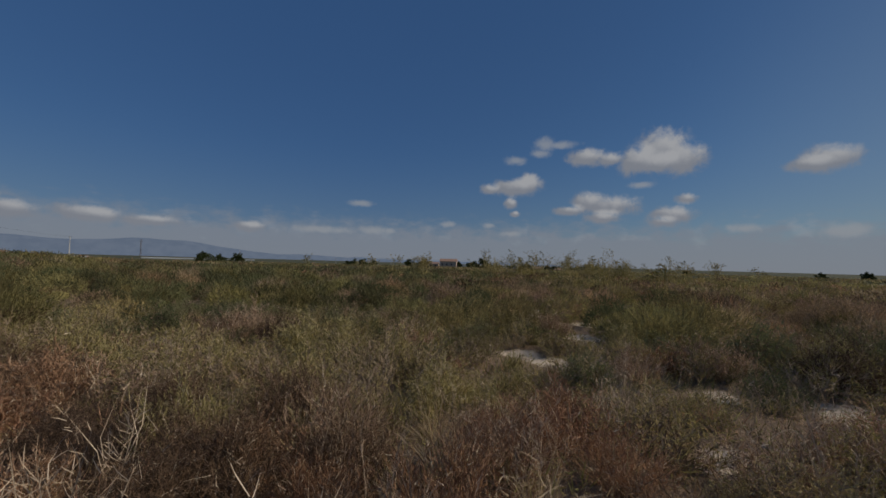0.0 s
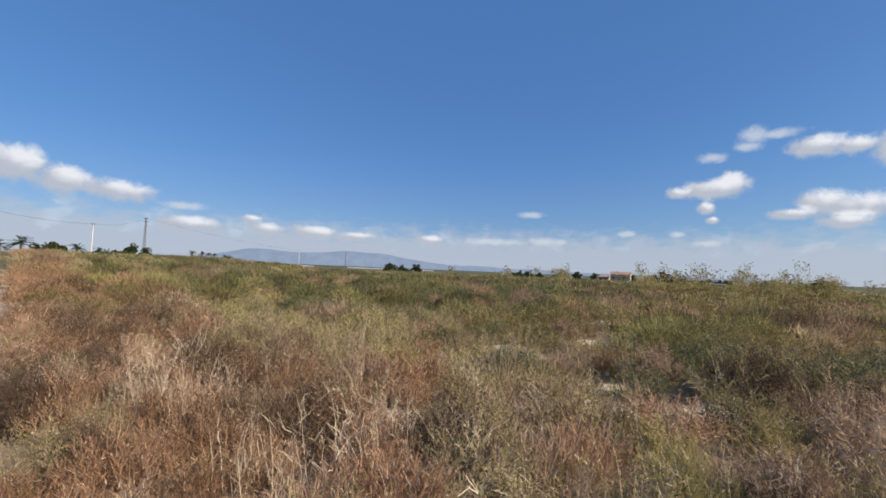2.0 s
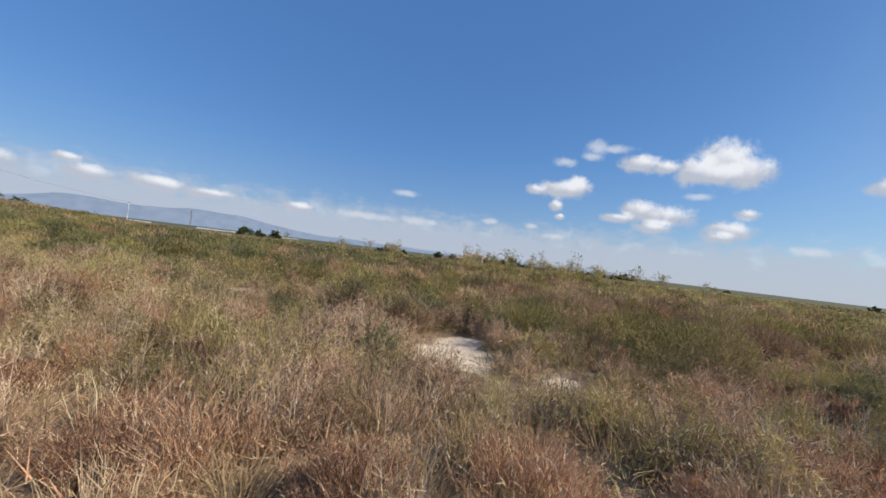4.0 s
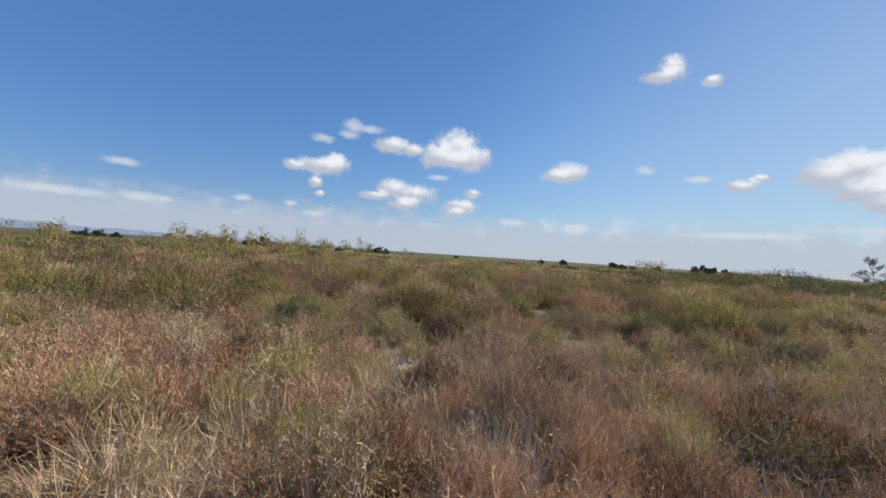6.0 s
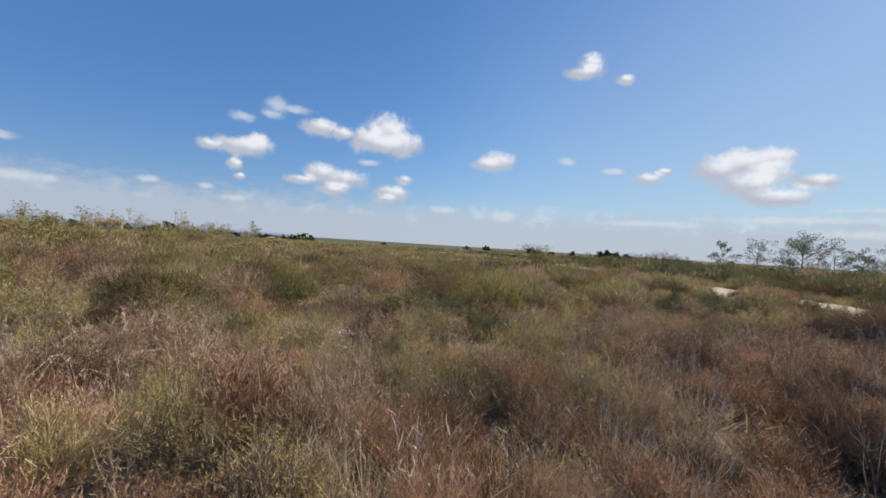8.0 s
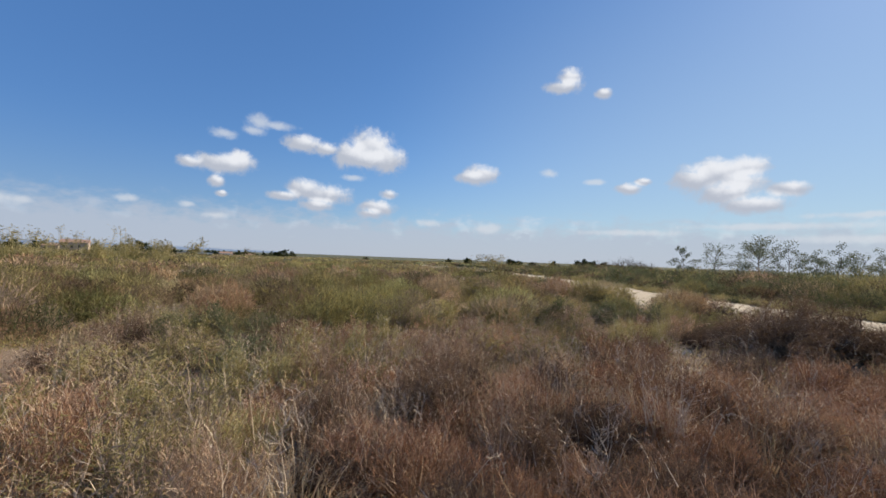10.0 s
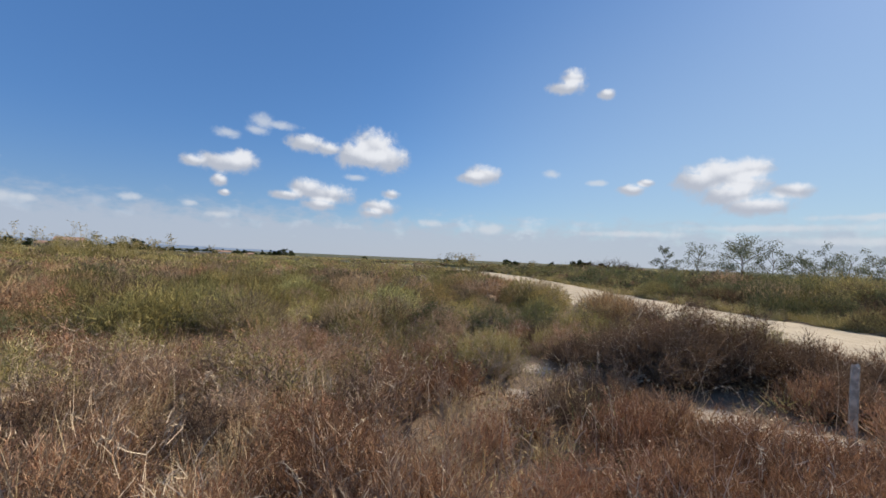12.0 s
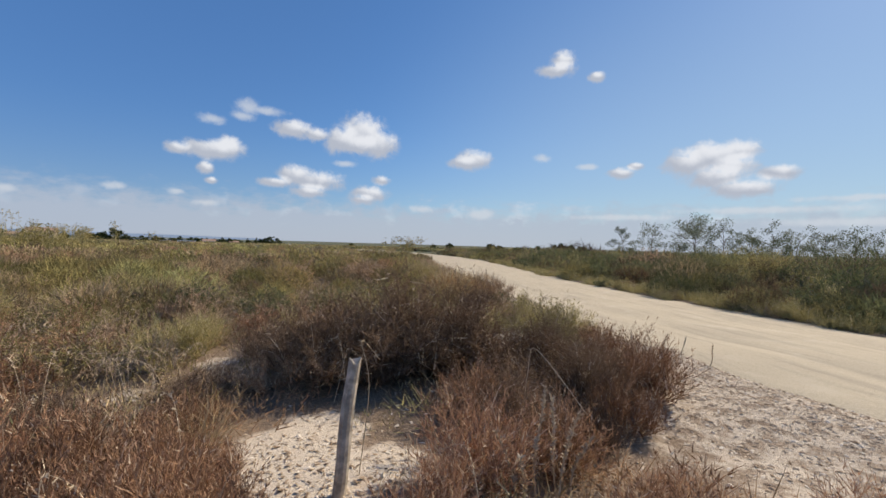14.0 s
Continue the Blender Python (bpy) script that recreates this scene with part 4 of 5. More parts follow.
# ---------------------------------------------------------------- things
def tube(points, radii, sides=8):
    """A tapering round bar along points."""
    p = np.array(points, float)
    d = np.gradient(p, axis=0)
    d /= np.linalg.norm(d, axis=1)[:, None]
    ref = np.array((0.3, 0.9, 0.1)) if abs(d[0][2]) > 0.7 else np.array((0, 0, 1.0))
    a = np.cross(d, ref)
    a /= np.linalg.norm(a, axis=1)[:, None]
    b = np.cross(d, a)
    ang = np.linspace(0, 2 * math.pi, sides, endpoint=False)
    r = np.broadcast_to(np.asarray(radii, float), (len(p),))[:, None, None]
    v = (p[:, None] + r * (np.cos(ang)[None, :, None] * a[:, None] + np.sin(ang)[None, :, None] * b[:, None])).reshape(-1, 3)
    f = []
    for i in range(len(p) - 1):
        for j in range(sides):
            q0, q1, q2, q3 = i * sides + j, i * sides + (j + 1) % sides, (i + 1) * sides + (j + 1) % sides, (i + 1) * sides + j
            f += [(q0, q1, q2), (q0, q2, q3)]
    for start in (0, (len(p) - 1) * sides):
        f += [(start, start + j, start + j + 1) for j in range(1, sides - 1)]
    return v, np.array(f)


def box(cx, cy, cz, sx, sy, sz):
    v = np.array([(x, y, z) for z in (-1, 1) for y in (-1, 1) for x in (-1, 1)], float) * 0.5 * (sx, sy, sz) + (cx, cy, cz)
    f = [(0, 1, 3), (0, 3, 2), (4, 7, 5), (4, 6, 7), (0, 5, 1), (0, 4, 5), (2, 3, 7), (2, 7, 6), (0, 2, 6), (0, 6, 4), (1, 5, 7), (1, 7, 3)]
    return v, np.array(f)


def part(name, geo, mat, parent=None, label=""):
    return link(name, tri_mesh(name, *geo), mat, parent, label)


def thing(name, x, y, label, category, group="", z=None, turn=0):
    ob = new(name)
    ob.matrix_world = pose(x, y, float(land(np.array(x), np.array(y))) if z is None else z, 0, 0, turn)
    return tagged(ob, label, category, group)


def at(az_deg, dist, eye=(25.5, -11.8)):
    a = radians(az_deg)
    return eye[0] + dist * math.sin(a), eye[1] + dist * math.cos(a)


# wooden stake on the bare sand
st = thing("wooden_stake", 26.77, -9.72, "weathered grey wooden stake leaning in bare sand", "post")
bm = bmesh.new()
rings = []
for i in range(9):
    t = i / 8
    z = -0.14 + t * 0.92
    k = 1 - 0.12 * t
    ring = []
    for j in range(10):
        a = 2 * math.pi * j / 10
        r = 1.0 / max(abs(math.cos(a)), abs(math.sin(a))) ** 0.75 * (1 + 0.07 * noise.noise(Vector((j * 1.7, t * 3.0, 0.5))))
        top = 0.02 * math.cos(a * 2 + 1) * (i == 8)
        ring.append(bm.verts.new((0.037 * k * r * math.cos(a) + 0.10 * t + 0.008 * math.sin(t * 7), 0.034 * k * r * math.sin(a) - 0.01 * t, z + top)))
    rings.append(ring)
for a, b in zip(rings[:-1], rings[1:]):
    for j in range(10):
        bm.faces.new((a[j], a[(j + 1) % 10], b[(j + 1) % 10], b[j]))
bm.faces.new(rings[-1])
me = bpy.data.meshes.new("shaft")
bm.to_mesh(me)
bm.free()
link("shaft", me, M_WOOD, st)


# pale seed stalks and canes by the stake
def seed_stalk(x, y, h, lean, turn, n=130):
    ob = thing("seed_stalk", x, y, "pale dry seed stalk with short side spikes", "dry plant", "dry seed stalks", turn=turn)
    pts = np.array([(lean * t * t, 0.02 * math.sin(t * 5), h * t) for t in np.linspace(-0.05, 1, 9)])
    part("stem", tube(pts, np.linspace(0.007, 0.004, 9), 5), M_ROOT, ob)
    k = rng.uniform(0.3, 1.0, n)
    base = np.stack([np.interp(k, np.linspace(-0.05, 1, 9), pts[:, i]) for i in range(3)], 1)
    d = ball(n) * (1, 1, 0.4) + (0, 0, 0.5)
    part("seed_head", ribbons(base, base + d * 0.028, 0.010, 0.05), M_ROOT, ob)


for x, y, h, lean, turn in ((27.62, -10.52, 0.66, 0.05, 20), (27.70, -10.62, 0.56, 0.10, 300), (27.50, -10.45, 0.42, 0.12, 150), (27.78, -10.55, 0.58, 0.08, 80),
                            (27.50, -10.50, 0.34, 0.10, 220), (27.84, -10.62, 0.36, 0.12, 330)):
    seed_stalk(x, y, h, lean, turn)


def dry_cane(points, r=0.005):
    pts = spline(points, 5)
    x, y = points[0][:2]
    ob = thing("dry_cane", x, y, "arched bleached dry cane", "dry plant", "dry canes")
    z = float(land(np.array(x), np.array(y)))
    part("stem", tube(pts - (x, y, z), np.linspace(r, r * 0.45, len(pts)), 5), M_ROOT, ob)
    n = 26
    k = rng.integers(2, len(pts) - 1, n)
    tagged(part("prickle", ribbons(pts[k] - (x, y, z), pts[k] - (x, y, z) + ball(n) * 0.03, 0.006, 0), M_ROOT, ob), kind="stuff")


dry_cane([(28.55, -9.75, 0), (28.48, -9.85, 0.5), (28.38, -9.96, 0.72), (28.30, -10.2, 0.62), (28.17, -10.54, 0.42)], 0.004)
dry_cane([(27.0, -9.6, 0.0), (27.05, -9.62, 0.6), (27.0, -9.6, 0.9), (27.1, -9.66, 0.78)], 0.003)

for k in range(4):
    r1, r2, r3 = rng.normal(size=3) * 0.07
    dry_cane([(26.35 + r1, -6.95 + r2, 0.0), (26.25 + r2, -6.9 + r3, 0.24 + 0.03 * k), (26.0 - r1, -6.82 + r3, 0.27 + 0.04 * k), (25.75 + 2 * r3, -6.72 + 2 * r2, 0.12 + abs(r1))], 0.0033)


def root_tangle(x, y, size, n=48):
    """Bleached dead branches lying on the ground."""
    ob = thing("dead_branches", x, y, "tangle of bleached dead branches on the ground", "dead branches", "dead branches", turn=rng.uniform(0, 360))
    for _ in range(n // 3):
        a = rng.uniform(0, 2 * math.pi)
        for _ in range(2):
            p0 = np.array((rng.normal() * 0.2, rng.normal() * 0.2, rng.uniform(0.03, 0.2))) * size
            d = np.array((math.cos(a), math.sin(a), rng.uniform(-0.1, 0.45)))
            pts = [p0]
            for _ in range(4):
                d = d + rng.normal(size=3) * (0.6, 0.6, 0.4)
                pts.append(pts[-1] + d / np.linalg.norm(d) * 0.085 * size * rng.uniform(0.6, 1.3))
                pts[-1][2] = max(pts[-1][2], 0.02)
            part("branch", tube(spline(pts, 2), np.linspace(0.0045, 0.0015, 9) * size, 3), M_ROOT, ob)
            a += rng.normal() * 1.2


for x, y, size in ((0.72, 2.3, 1.1), (8.6, 0.9, 1.1), (9.6, -0.6, 1.0), (11.3, 0.3, 0.8), (7.0, 0.6, 0.9), (13.6, -3.2, 0.8), (18.6, -5.2, 0.8), (19.6, -6.4, 0.8), (22.4, -6.6, 0.7),
                   (24.6, -7.6, 0.7), (26.1, -7.1, 0.6), (10.4, -2.2, 0.8), (12.6, -3.6, 0.7), (15.2, -4.4, 0.8), (17.0, -5.6, 0.8), (20.8, -6.2, 0.7), (21.3, -7.6, 0.6), (23.6, -7.4, 0.6), (2.4, 1.1, 0.7), (5.4, 0.2, 0.8)):
    root_tangle(x, y, size)

# loose dry sticks that catch the light
for i in range(120):
    s, q = rng.uniform(0, 29), rng.uniform(1.5, 4.6)
    x, y = U * s + N * q
    if not free(x, y, 0.1):
        continue
    a, l = rng.uniform(0, 2 * math.pi), rng.uniform(0.25, 0.55)
    dry_cane([(x, y, 0.0), (x + 0.1 * math.cos(a), y + 0.1 * math.sin(a), 0.3 + 0.3 * l), (x + l * 0.5 * math.cos(a), y + l * 0.5 * math.sin(a), 0.38 + 0.5 * l),
              (x + l * math.cos(a), y + l * math.sin(a), 0.36 + 0.3 * l)], 0.0024)

# grass along the far edge of the road, and thin stalks along the near one
GREENTUFT = [m.copy() for m in STRAWS]
for m in GREENTUFT:
    m.materials[0] = M_LIME
for t in np.arange(24, 100, 0.42):
    k = int(t)
    x, y = ROAD_LINE[k] * (1 - t + k) + ROAD_LINE[k + 1] * (t - k) + ROAD_SLOPE_N[k] * (ROAD_HALF + 0.15 + rng.uniform(0, 0.9))
    ob = new("grass_tuft", GREENTUFT[int(rng.integers(3))])
    size = rng.uniform(0.6, 1.25)
    ob.matrix_world = pose(x, y, float(land(np.array(x), np.array(y))), 0, 0, rng.uniform(0, 360)) @ Matrix.Diagonal((size * 1.5, size * 1.5, size, 1))
    tagged(ob, "tuft of yellow-green grass at the road's edge", "grass", "roadside grass tufts")
for _ in range(10):
    t = rng.uniform(36, 62)
    k = int(t)
    x, y = ROAD_LINE[k] * (1 - t + k) + ROAD_LINE[k + 1] * (t - k) - ROAD_SLOPE_N[k] * (ROAD_HALF + rng.uniform(0.1, 0.7))
    seed_stalk(float(x), float(y), rng.uniform(0.2, 0.36), rng.uniform(0.05, 0.2), rng.uniform(0, 360), 26)

# flakes of stone and dry litter on the verge and the trail
chip = np.array([(-1, -0.6, 0), (1, -0.7, 0), (0.8, 0.7, 0), (-0.9, 0.6, 0), (0.1, 0, 0.55)])
chip_f = np.array([(0, 1, 4), (1, 2, 4), (2, 3, 4), (3, 0, 4)])


def flakes(name, label, mat, spots, small, large, tilt):
    V, F = [], []
    for i, (x, y) in enumerate(spots):
        size = small + (large - small) * rng.uniform() ** 2
        rot = np.array(Euler((rng.uniform(-tilt, tilt), rng.uniform(-tilt, tilt), rng.uniform(0, 6.3))).to_matrix())
        V.append((chip * size * (1.0, rng.uniform(0.3, 0.9), 0.35)) @ rot.T + (x, y, 0.004 + 0.3 * tilt * size))
        F.append(chip_f + 5 * i)
    V, F = np.vstack(V), np.vstack(F)
    V[:, 2] += land(V[:, 0], V[:, 1])
    tagged(part(name, (V, F), mat), label, "litter", kind="stuff")


def beside_road(n, t0, t1, spread):
    out = []
    for _ in range(n):
        t = rng.uniform(t0, t1)
        k = int(t)
        c = ROAD_LINE[k] * (1 - t + k) + ROAD_LINE[k + 1] * (t - k)
        out.append(c + nor[k] * -(ROAD_HALF - 0.1 + abs(rng.normal()) * (spread if c[1] < -7 else 0.6)))
    return out


sandy_spots = []
for _ in range(2600):
    sx, sy, r, _ = SAND_ROADSIDE[int(rng.integers(3, len(SAND_ROADSIDE)))]
    sandy_spots.append(np.array((sx, sy)) + rng.normal(size=2) * r * 0.7)
on_trail = [U * rng.uniform(-9, 30) + N * (rng.normal() * 0.42 - 0.7) for _ in range(2600)]
flakes("stone_flakes", "pale flat stone flakes on the verge", M_CHIP, beside_road(6000, 22, 58, 1.7) + beside_road(9000, 24, 42, 1.9) + on_trail + sandy_spots[:900], 0.006, 0.028, 0.25)
flakes("leaf_litter", "brown dry leaf litter and bark scraps on the sand", M_LITTER, beside_road(4200, 24, 44, 2.0) + sandy_spots[900:] + on_trail[::3], 0.006, 0.026, 0.35)


# ---------------------------------------------------------------- tall weeds, trees
def fennel(x, y, h, n=7):
    ob = thing("tall_weed", x, y, "tall thin weed with sparse flower heads above the scrub", "weed", "tall weeds", turn=rng.uniform(0, 360))
    geo, heads = [], []
    for _ in range(n):
        a, l = rng.uniform(0, 6.3), rng.uniform(0.05, 0.45)
        hh = h * rng.uniform(0.7, 1.05)
        foot = np.array((rng.normal() * 0.3, rng.normal() * 0.3, -0.05))
        top = foot + (l * math.cos(a), l * math.sin(a), hh)
        geo.append([tube([foot, foot * 0.5 + top * 0.5 + (0.03, 0, 0), top], (0.013, 0.01, 0.006), 4)])
        for _ in range(5):
            b = foot + (top - foot) * rng.uniform(0.62, 0.98)
            e = b + np.array((rng.normal() * 0.22, rng.normal() * 0.22, rng.uniform(0.08, 0.3)))
            geo[-1].append(tube([b, (b + e) / 2 + (0, 0, -0.02), e], 0.006, 3))
            c = np.repeat(e[None], 12, 0)
            heads.append(ribbons(c, c + ball(12) * (0.11, 0.11, 0.05), 0.04, 0))
    low = rng.normal(size=(90, 3)) * (0.35, 0.35, 0) + (0, 0, 0)
    heads.append(ribbons(low, low + ball(90) * (0.2, 0.2, 0.1) + (0, 0, 0.55 * h / 2), 0.03, 0.1))
    for g in geo:
        part("stalk", merge(*g), M_LIME, ob)
    tagged(part("inflorescence", merge(*heads), M_OLIVE, ob), kind="stuff")


for cx, cy, n, spread, h in ((0.8, 41, 9, 2.6, 2.4), (13.0, 45.5, 14, 4.0, 2.4), (22.0, 54, 8, 3.5, 2.6), (28.5, 53, 8, 3.0, 2.4), (-4.5, 38, 4, 3.0, 2.0),
                             (47.5, 17, 5, 2.0, 2.3), (52.0, 14.0, 4, 1.2, 2.2), (62.0, 20, 4, 3.0, 2.4), (24.5, 36.0, 7, 5.0, 2.3), (18.0, 49.0, 14, 12.0, 3.5), (14.0, 21.0, 4, 3.0, 1.9)):
    for _ in range(n):
        x, y = cx + rng.normal() * spread * 0.6, cy + rng.normal() * spread * 0.35
        if abs(float(road_side(x, y)[0])) > ROAD_HALF + 0.6:
            fennel(x, y, h * rng.uniform(0.75, 1.05))


def reach_up(x, y, el_, eye):
    """The height of a thing whose top stands at an elevation, in degrees, over an eye on the trail."""
    return 1.57 + math.hypot(x - eye[0], y - eye[1]) * math.tan(radians(el_)) - float(land(np.array(x), np.array(y)))


def tree(name, label, x, y, h, w, mat, leaves, leaf, limbs=9, bare=0.3, gaps=0.5, group="far trees"):
    ob = thing(name, x, y, label, "tree", group, turn=rng.uniform(0, 360))
    trunk = np.array([(0.05 * h * t * math.sin(t * 4), 0.03 * h * t, h * 0.72 * t) for t in np.linspace(-0.02, 1, 7)])
    geo = [tube(trunk, np.linspace(0.035, 0.010, 7) * h * (0.6 if group == "far trees" else 0.35), 7)]
    lv = []
    for i in range(limbs):
        t = bare + (1 - bare) * (i + 0.5) / limbs
        b = np.array([np.interp(t, np.linspace(-0.02, 1, 7), trunk[:, k]) for k in range(3)])
        a = i * 2.4 + rng.normal() * 0.3
        reach = w * 0.5 * math.sin(math.pi * (0.25 + 0.7 * (t - bare) / (1 - bare))) * rng.uniform(0.75, 1.2)
        e = b + (math.cos(a) * reach, math.sin(a) * reach, h * rng.uniform(0.10, 0.28))
        geo.append(tube([b, (b + e) / 2 + (0, 0, 0.03 * h), e], (0.006 * h, 0.004 * h, 0.002 * h), 5))
        for _ in range(3):
            k = rng.uniform(0.5, 1.1)
            c = b + (e - b) * k + rng.normal(size=3) * w * 0.09
            m = leaves // (limbs * 3)
            p = c + ball(m) * np.cbrt(rng.uniform(0, 1, (m, 1))) * w * (0.16 if group != "young trees" else 0.105) * (1, 1, 0.8)
            lv.append(ribbons(p, p + ball(m) * leaf, leaf * gaps, 0, True))
    part("trunk", merge(*geo), M_BARK, ob)
    part("crown", merge(*lv), mat, ob)
    return ob


SAP = "slender young tree with sparse grey-green foliage"
tree("young_tree", SAP, 68.5, -0.3, 5.3, 5.2, M_SAPLING, 4200, 0.17, 20, 0.1, 0.36, "young trees")
for az_, d, h, w in ((67.2, 47, 4.3, 2.0), (70.6, 44, 4.6, 2.8), (77.8, 43, 4.3, 2.4), (80.4, 43, 3.9, 2.2), (82.3, 42, 4.1, 2.6), (84.3, 44, 3.9, 2.6), (86.6, 42, 3.8, 2.4), (88.9, 42, 4.1, 3.0), (91.5, 41, 4.3, 3.0)):
    tree("young_tree", SAP, *at(az_, d), h * 0.92, w * 1.35, M_SAPLING, 2100, 0.15, 14, 0.08, 0.36, "young trees")
DARK = "round dark-green tree far off on the plain"
for az_, d, h, w in ((56.5, 300, 4.0, 6.0), (31.0, 420, 5.0, 6.0), (42.4, 330, 4.2, 5.5), (62.5, 190, 3.0, 3.2),
                     (-5.0, 330, 6.5, 6.0), (53.8, 330, 4.0, 5.0)):
    tree("round_tree", DARK, *at(az_, d), h, w, M_TREE, 1500, 0.05 * w + 0.25, 9, 0.12, 0.9)
LEFT = (3.4, -1.6)
for az_, d, h, w in ((-26.6, 260, 4.6, 9.0), (-24.8, 270, 3.8, 7.0), (-22.9, 260, 5.4, 7.0), (-7.5, 300, 5.0, 6.0), (-6.0, 310, 4.0, 7.0), (1.0, 262, 4.2, 5.0), (5.6, 268, 4.4, 4.0), (-9.0, 300, 3.8, 8.0), (-56.5, 110, 2.4, 5.0), (-63.0, 105, 1.9, 4.5), (7.5, 300, 4.0, 8.0), (10.0, 320, 4.0, 8.0)):
    tree("round_tree", DARK, *at(az_, d, LEFT), h, w, M_TREE, 1300, 0.05 * w + 0.2, 9, 0.12, 0.9)


EYE = (25.5, -11.8)
for az_, d, el_, w in ((4.9, 330, 0.66, 8.0), (3.9, 335, 0.2, 9.0), (20.7, 520, 0.42, 9.0), (21.6, 525, 0.15, 9.0), (20.0, 515, 0.1, 8.0), (50.3, 210, -0.05, 5.0), (51.4, 214, -0.1, 4.5), (59.4, 165, 0.42, 5.2), (60.4, 168, 0.25, 4.5), (44.6, 260, 0.0, 5.5)):
    x, y = at(az_, d)
    tree("round_tree", DARK, x, y, reach_up(x, y, el_, EYE), w, M_TREE, 1500, 0.05 * w + 0.25, 9, 0.12, 0.9)
for i in range(26):
    x, y = at(7.2 + 0.56 * i + rng.normal() * 0.15, 510 + rng.normal() * 14)
    tree("hedge_tree", "dark tree in a long hedge beside farm buildings", x, y, reach_up(x, y, rng.uniform(-0.28, -0.02), EYE), rng.uniform(6, 9), M_TREE, 800, 0.8, 8, 0.1, 0.9, "hedge trees")


def palm(x, y, h, w):
    ob = thing("palm_tree", x, y, "palm tree with a round head of fronds", "palm", "palm trees", turn=rng.uniform(0, 360))
    part("trunk", tube([(0, 0, -0.1), (0.05, 0, h * 0.4), (0.02, 0, h * 0.8)], (0.2, 0.17, 0.19), 8), M_BARK, ob)
    geo = []
    for i in range(26):
        a, e = i * 2.4, rng.uniform(-0.35, 1.2)
        d = np.array((math.cos(a) * math.cos(e), math.sin(a) * math.cos(e), math.sin(e)))
        r = w * 0.5 * rng.uniform(0.8, 1.1)
        c = np.array((0.02, 0, h * 0.8))
        pts = np.array([c + d * r * t + np.array((0, 0, -0.35 * r * t * t)) for t in np.linspace(0, 1, 9)])
        k = np.repeat(pts[1:], 2, 0)
        sd = np.cross(d, (0, 0, 1)) * np.where(np.arange(len(k)) % 2, 1, -1)[:, None]
        geo += [tube(pts, np.linspace(0.03, 0.01, 9), 3), ribbons(k, k + sd * 0.2 * r + d * 0.14 * r - (0, 0, 0.06 * r), 0.09, 0.02)]
    part("fronds", merge(*geo), M_TREE, ob)


for az_, d, h, w in ((-65.0, 100, 2.4, 4.6), (-66.6, 102, 1.8, 3.6), (-60.9, 112, 2.2, 3.4), (-59.2, 114, 1.6, 3.4), (-58.5, 116, 1.4, 3.0)):
    palm(*at(az_, d, LEFT), h, w)
for az_, el_, w in ((-50.6, 1.05, 2.6), (-49.6, 1.0, 2.4), (-48.9, 0.86, 2.4), (-48.3, 0.86, 2.2), (-47.2, 0.72, 2.6), (-46.6, 0.66, 2.2)):
    x, y = at(az_, 170, LEFT)
    palm(x, y, reach_up(x, y, el_, LEFT), w)


# ---------------------------------------------------------------- poles, cables, buildings
def concrete_pole(x, y, h):
    ob = thing("utility_pole", x, y, "pale concrete utility pole", "utility pole", "utility poles")
    part("shaft", tube([(0, 0, -0.3), (0, 0, h * 0.5), (0, 0, h)], (0.2, 0.16, 0.12), 10), M_CONCRETE, ob)
    part("crossarm", box(0, 0, h - 0.25, 1.2, 0.1, 0.1), M_STEEL, ob)
    for k in (-0.5, 0.5):
        part("insulator", tube([(k, 0, h - 0.2), (k, 0, h - 0.1), (k, 0, h + 0.05)], (0.04, 0.07, 0.04), 8), M_DARK, ob)


def lattice_pole(x, y, h):
    ob = thing("lattice_pole", x, y, "dark steel lattice power pole with crossarms", "utility pole", "lattice poles", turn=25)
    wid = lambda z: 0.42 - 0.27 * z / h
    for sx, sy in ((-1, -1), (1, -1), (1, 1), (-1, 1)):
        part("leg", tube([(sx * wid(0), sy * wid(0), -0.2), (sx * wid(h), sy * wid(h), h)], 0.05, 4), M_STEEL, ob)
    geo = []
    n = 14
    for i in range(n):
        z0, z1 = h * i / n, h * (i + 1) / n
        c = [(-1, -1), (1, -1), (1, 1), (-1, 1)]
        for (ax, ay), (bx, by) in zip(c, c[1:] + c[:1]):
            geo.append(tube([(ax * wid(z0), ay * wid(z0), z0), (bx * wid(z1), by * wid(z1), z1)], 0.028, 3))
            geo.append(tube([(bx * wid(z0), by * wid(z0), z0), (ax * wid(z1), ay * wid(z1), z1)], 0.028, 3))
    part("bracing", merge(*geo), M_STEEL, ob)
    for z, l in ((h - 0.3, 1.6), (h - 1.3, 1.9)):
        part("crossarm", box(0, 0, z, l, 0.12, 0.12), M_STEEL, ob)


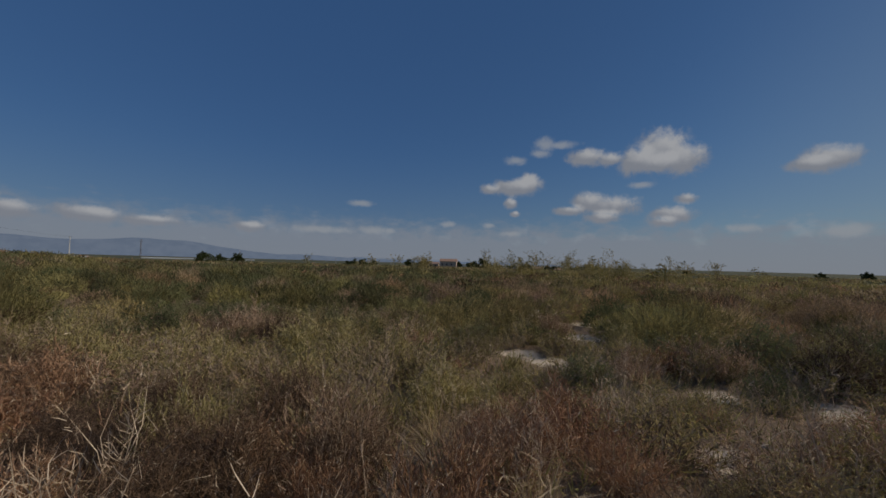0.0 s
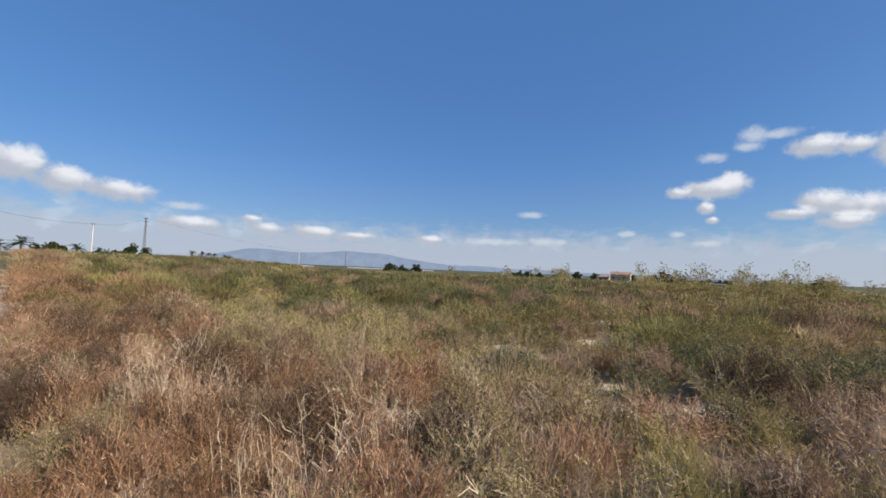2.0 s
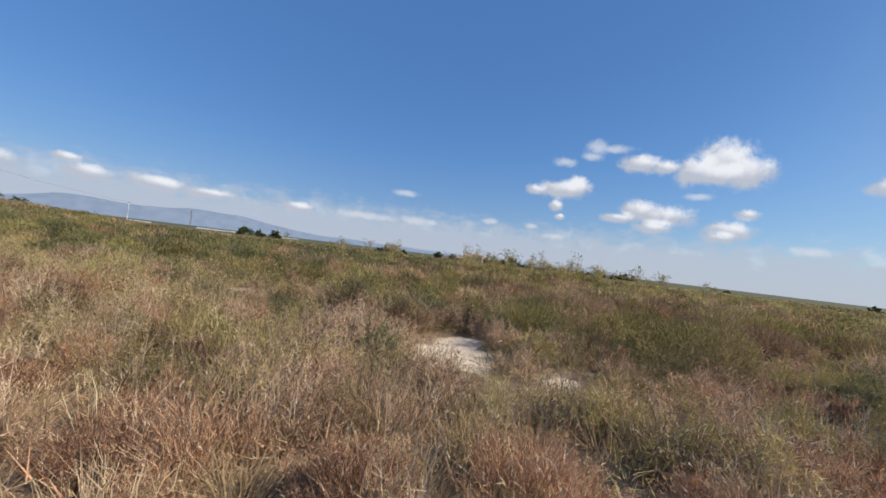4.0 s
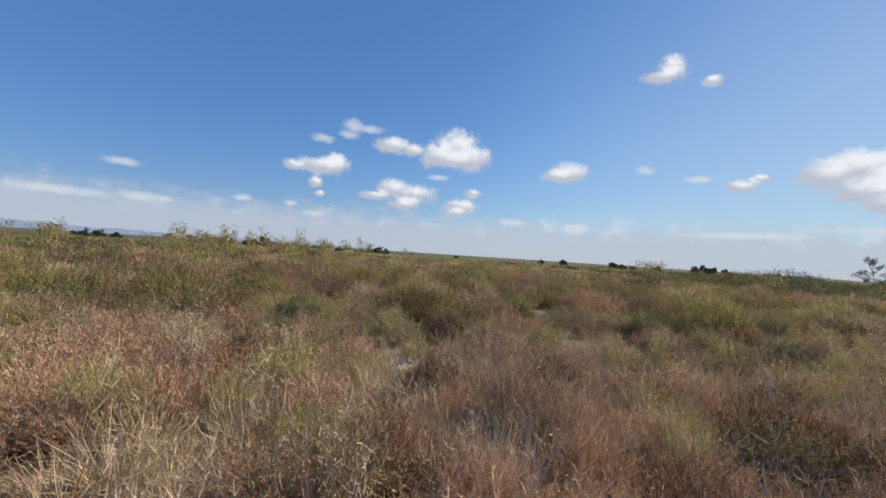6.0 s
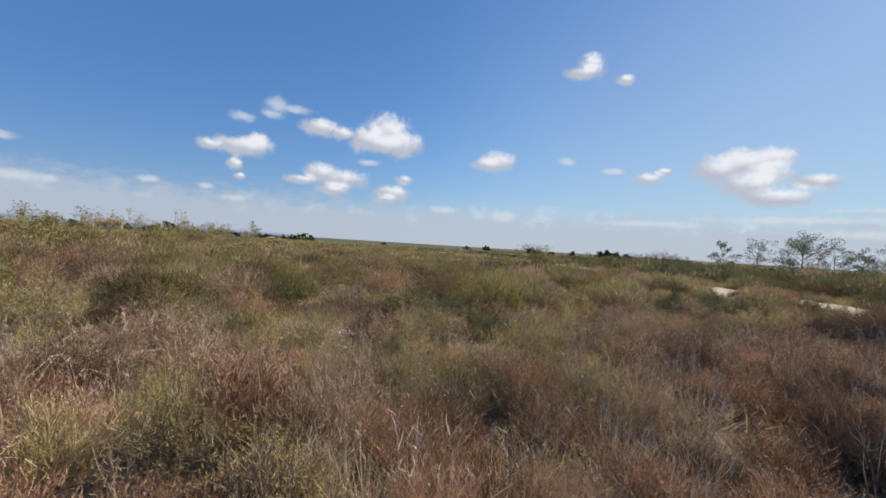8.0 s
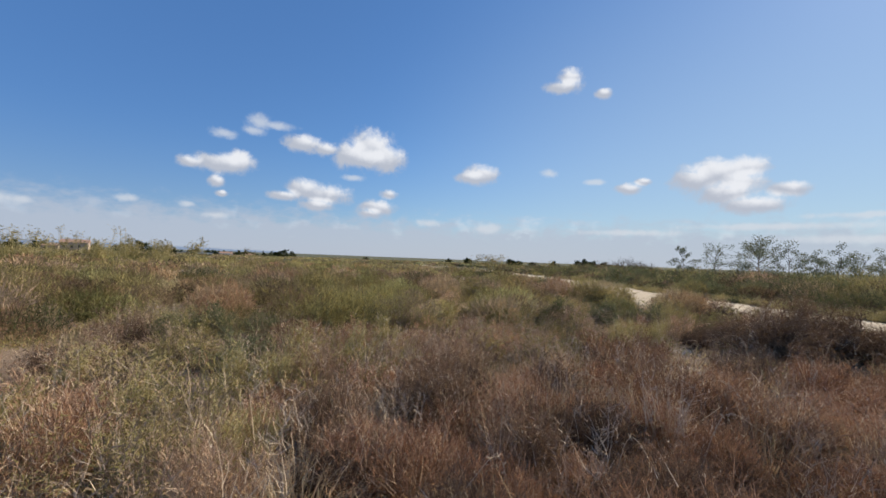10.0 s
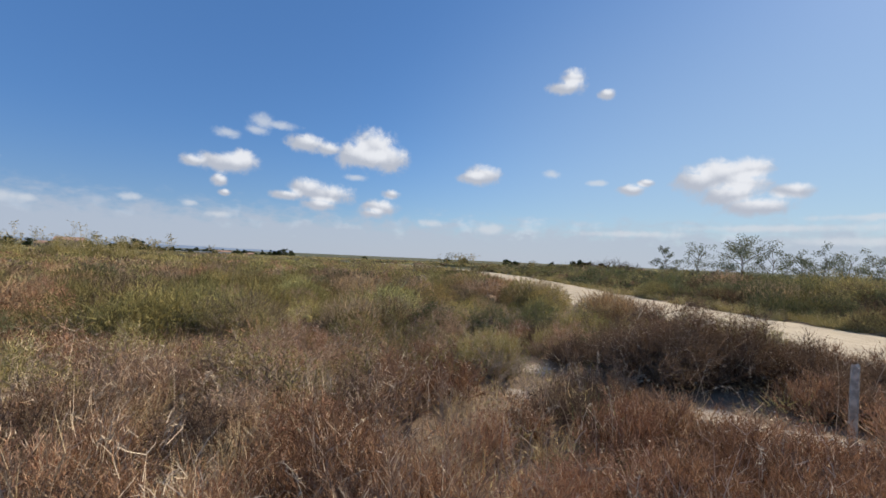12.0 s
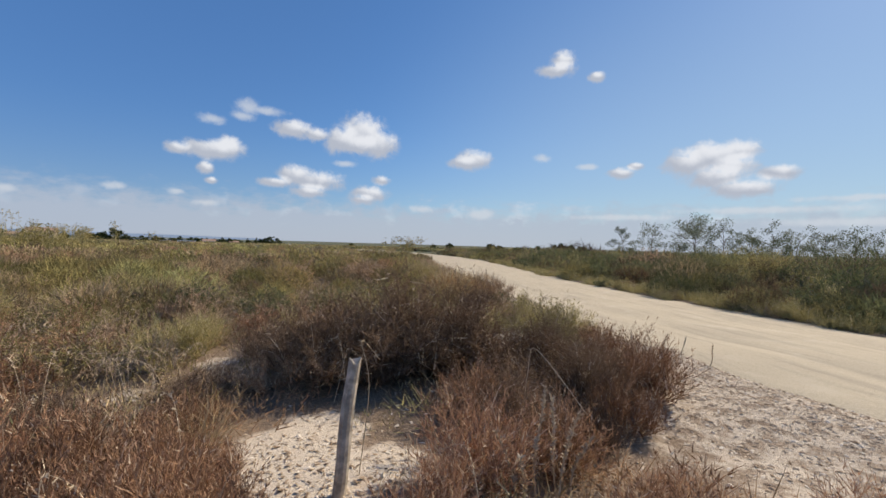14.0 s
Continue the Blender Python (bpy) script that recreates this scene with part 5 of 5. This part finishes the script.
POLES = [(-59.8, 143, 9.4, "c"), (-55.3, 172, 15.0, "l"), (-38.5, 235, 9.6, "c"), (-32.55, 300, 13.0, "l"), (-22.6, 320, 9.5, "c"), (-10.8, 430, 8.0, "c"), (-6.45, 430, 7.5, "c"), (-3.42, 430, 7.5, "c"), (-72.0, 100, 9.4, "c")]
tops = []
for az_, d, h, k in POLES:
    x, y = at(az_, d, LEFT)
    (concrete_pole if k == "c" else lattice_pole)(x, y, h)
    tops.append((az_, np.array((x, y, float(land(np.array(x), np.array(y))) + h - 0.1))))
tops = [t for a, t in sorted(tops, key=lambda p: p[0])]
for a, b in ((0, 1), (1, 2), (2, 3)):
    ob = tagged(new("overhead_cable"), "thin black overhead cable between poles", "cable", "overhead cables")
    p0, p1 = tops[a], tops[b]
    pts = np.array([p0 + (p1 - p0) * t - np.array((0, 0, 4 * 1.2 * t * (1 - t))) for t in np.linspace(0, 1, 17)])
    part("wire", tube(pts, 0.018, 4), M_CABLE, ob)


def house(x, y, w, d, h, turn, wall, roof, label, flat_roof=False):
    ob = thing("farmhouse", x, y, label, "house", "farm buildings", turn=turn)
    part("masonry", box(0, 0, h / 2 - 0.4, w, d, h + 0.8), wall, ob)
    if flat_roof:
        part("roof", box(0, 0, h + 0.12, w + 0.3, d + 0.3, 0.24), roof, ob)
    else:
        e = 0.35
        v = np.array([(-w / 2 - e, -d / 2 - e, h - 0.05), (w / 2 + e, -d / 2 - e, h - 0.05), (w / 2 + e, d / 2 + e, h - 0.05), (-w / 2 - e, d / 2 + e, h - 0.05), (-w / 2 - e, 0, h + d * 0.22), (w / 2 + e, 0, h + d * 0.22)])
        part("roof", (v, np.array([(0, 1, 5), (0, 5, 4), (2, 3, 4), (2, 4, 5), (0, 4, 3), (1, 2, 5), (0, 3, 2), (0, 2, 1)])), roof, ob)
    for k in np.arange(-w / 2 + 1.4, w / 2 - 0.8, 2.8):
        part("window", box(k, -d / 2 - 0.01, h * 0.55, 0.9, 0.08, 1.1), M_DARK, ob)


house(*at(4.2, 255, LEFT), 10.0, 7.0, 4.2, -10, M_RENDER, M_ROOF, "beige rendered farmhouse with a tiled roof")
house(*at(2.2, 262, LEFT), 6.0, 5.0, 2.6, -10, M_RENDER, M_ROOF, "small rendered outbuilding beside the farmhouse")
house(*at(-2.6, 330, LEFT), 26.0, 0.6, 1.2, 5, M_WHITEWALL, M_WHITEWALL, "long low whitewashed garden wall", True)
house(*at(22.7, 505), 9.0, 6.0, 3.4, 10, M_WHITEWALL, M_WHITEWALL, "white flat-roofed farm building", True)
house(*at(11.6, 495), 16.0, 8.0, 4.4, -10, M_WHITEWALL, M_WHITEWALL, "long white farm shed before a hedge", True)
house(*at(13.9, 492), 12.0, 8.0, 4.6, -10, M_WHITEWALL, M_ROOF, "white farm building before a hedge")
house(*at(16.6, 495), 9.0, 7.0, 3.8, -10, M_RENDER, M_ROOF, "beige farm building before a hedge")
house(*at(9.4, 480), 10.0, 6.0, 4.0, -10, M_RENDER, M_WHITEWALL, "pale flat-roofed farm shed", True)


def greenhouse(x, y, w, d, turn):
    ob = thing("greenhouse", x, y, "long white plastic-film greenhouse on the plain", "greenhouse", "greenhouses", turn=turn)
    n = int(w / 9)
    for i in range(n):
        pts = [(-w / 2 + 9 * i + 4.5 + 4.5 * math.cos(a), 2.2 + 1.3 * math.sin(a)) for a in np.linspace(0, math.pi, 7)]
        pts = [(pts[0][0], -1)] + pts + [(pts[-1][0], -1)]
        v = np.array([(px, s * d / 2, pz) for s in (-1, 1) for px, pz in pts])
        m = len(pts)
        f = [(j, j + 1, m + j + 1) for j in range(m - 1)] + [(j, m + j + 1, m + j) for j in range(m - 1)] + [(0, j + 1, j) for j in range(1, m - 1)] + [(m, m + j, m + j + 1) for j in range(1, m - 1)]
        part("bay", (v, np.array(f)), M_FILM, ob)


for az_, d, w, turn in ((-30.0, 1500, 110, 30), (-26.0, 1550, 130, 25), (-22.0, 1620, 90, 22), (-37.5, 1400, 60, 36), (13.5, 1500, 160, -13), (8.0, 1600, 90, -8)):
    greenhouse(*at(az_, d, (0, 0)), w, 40, turn)
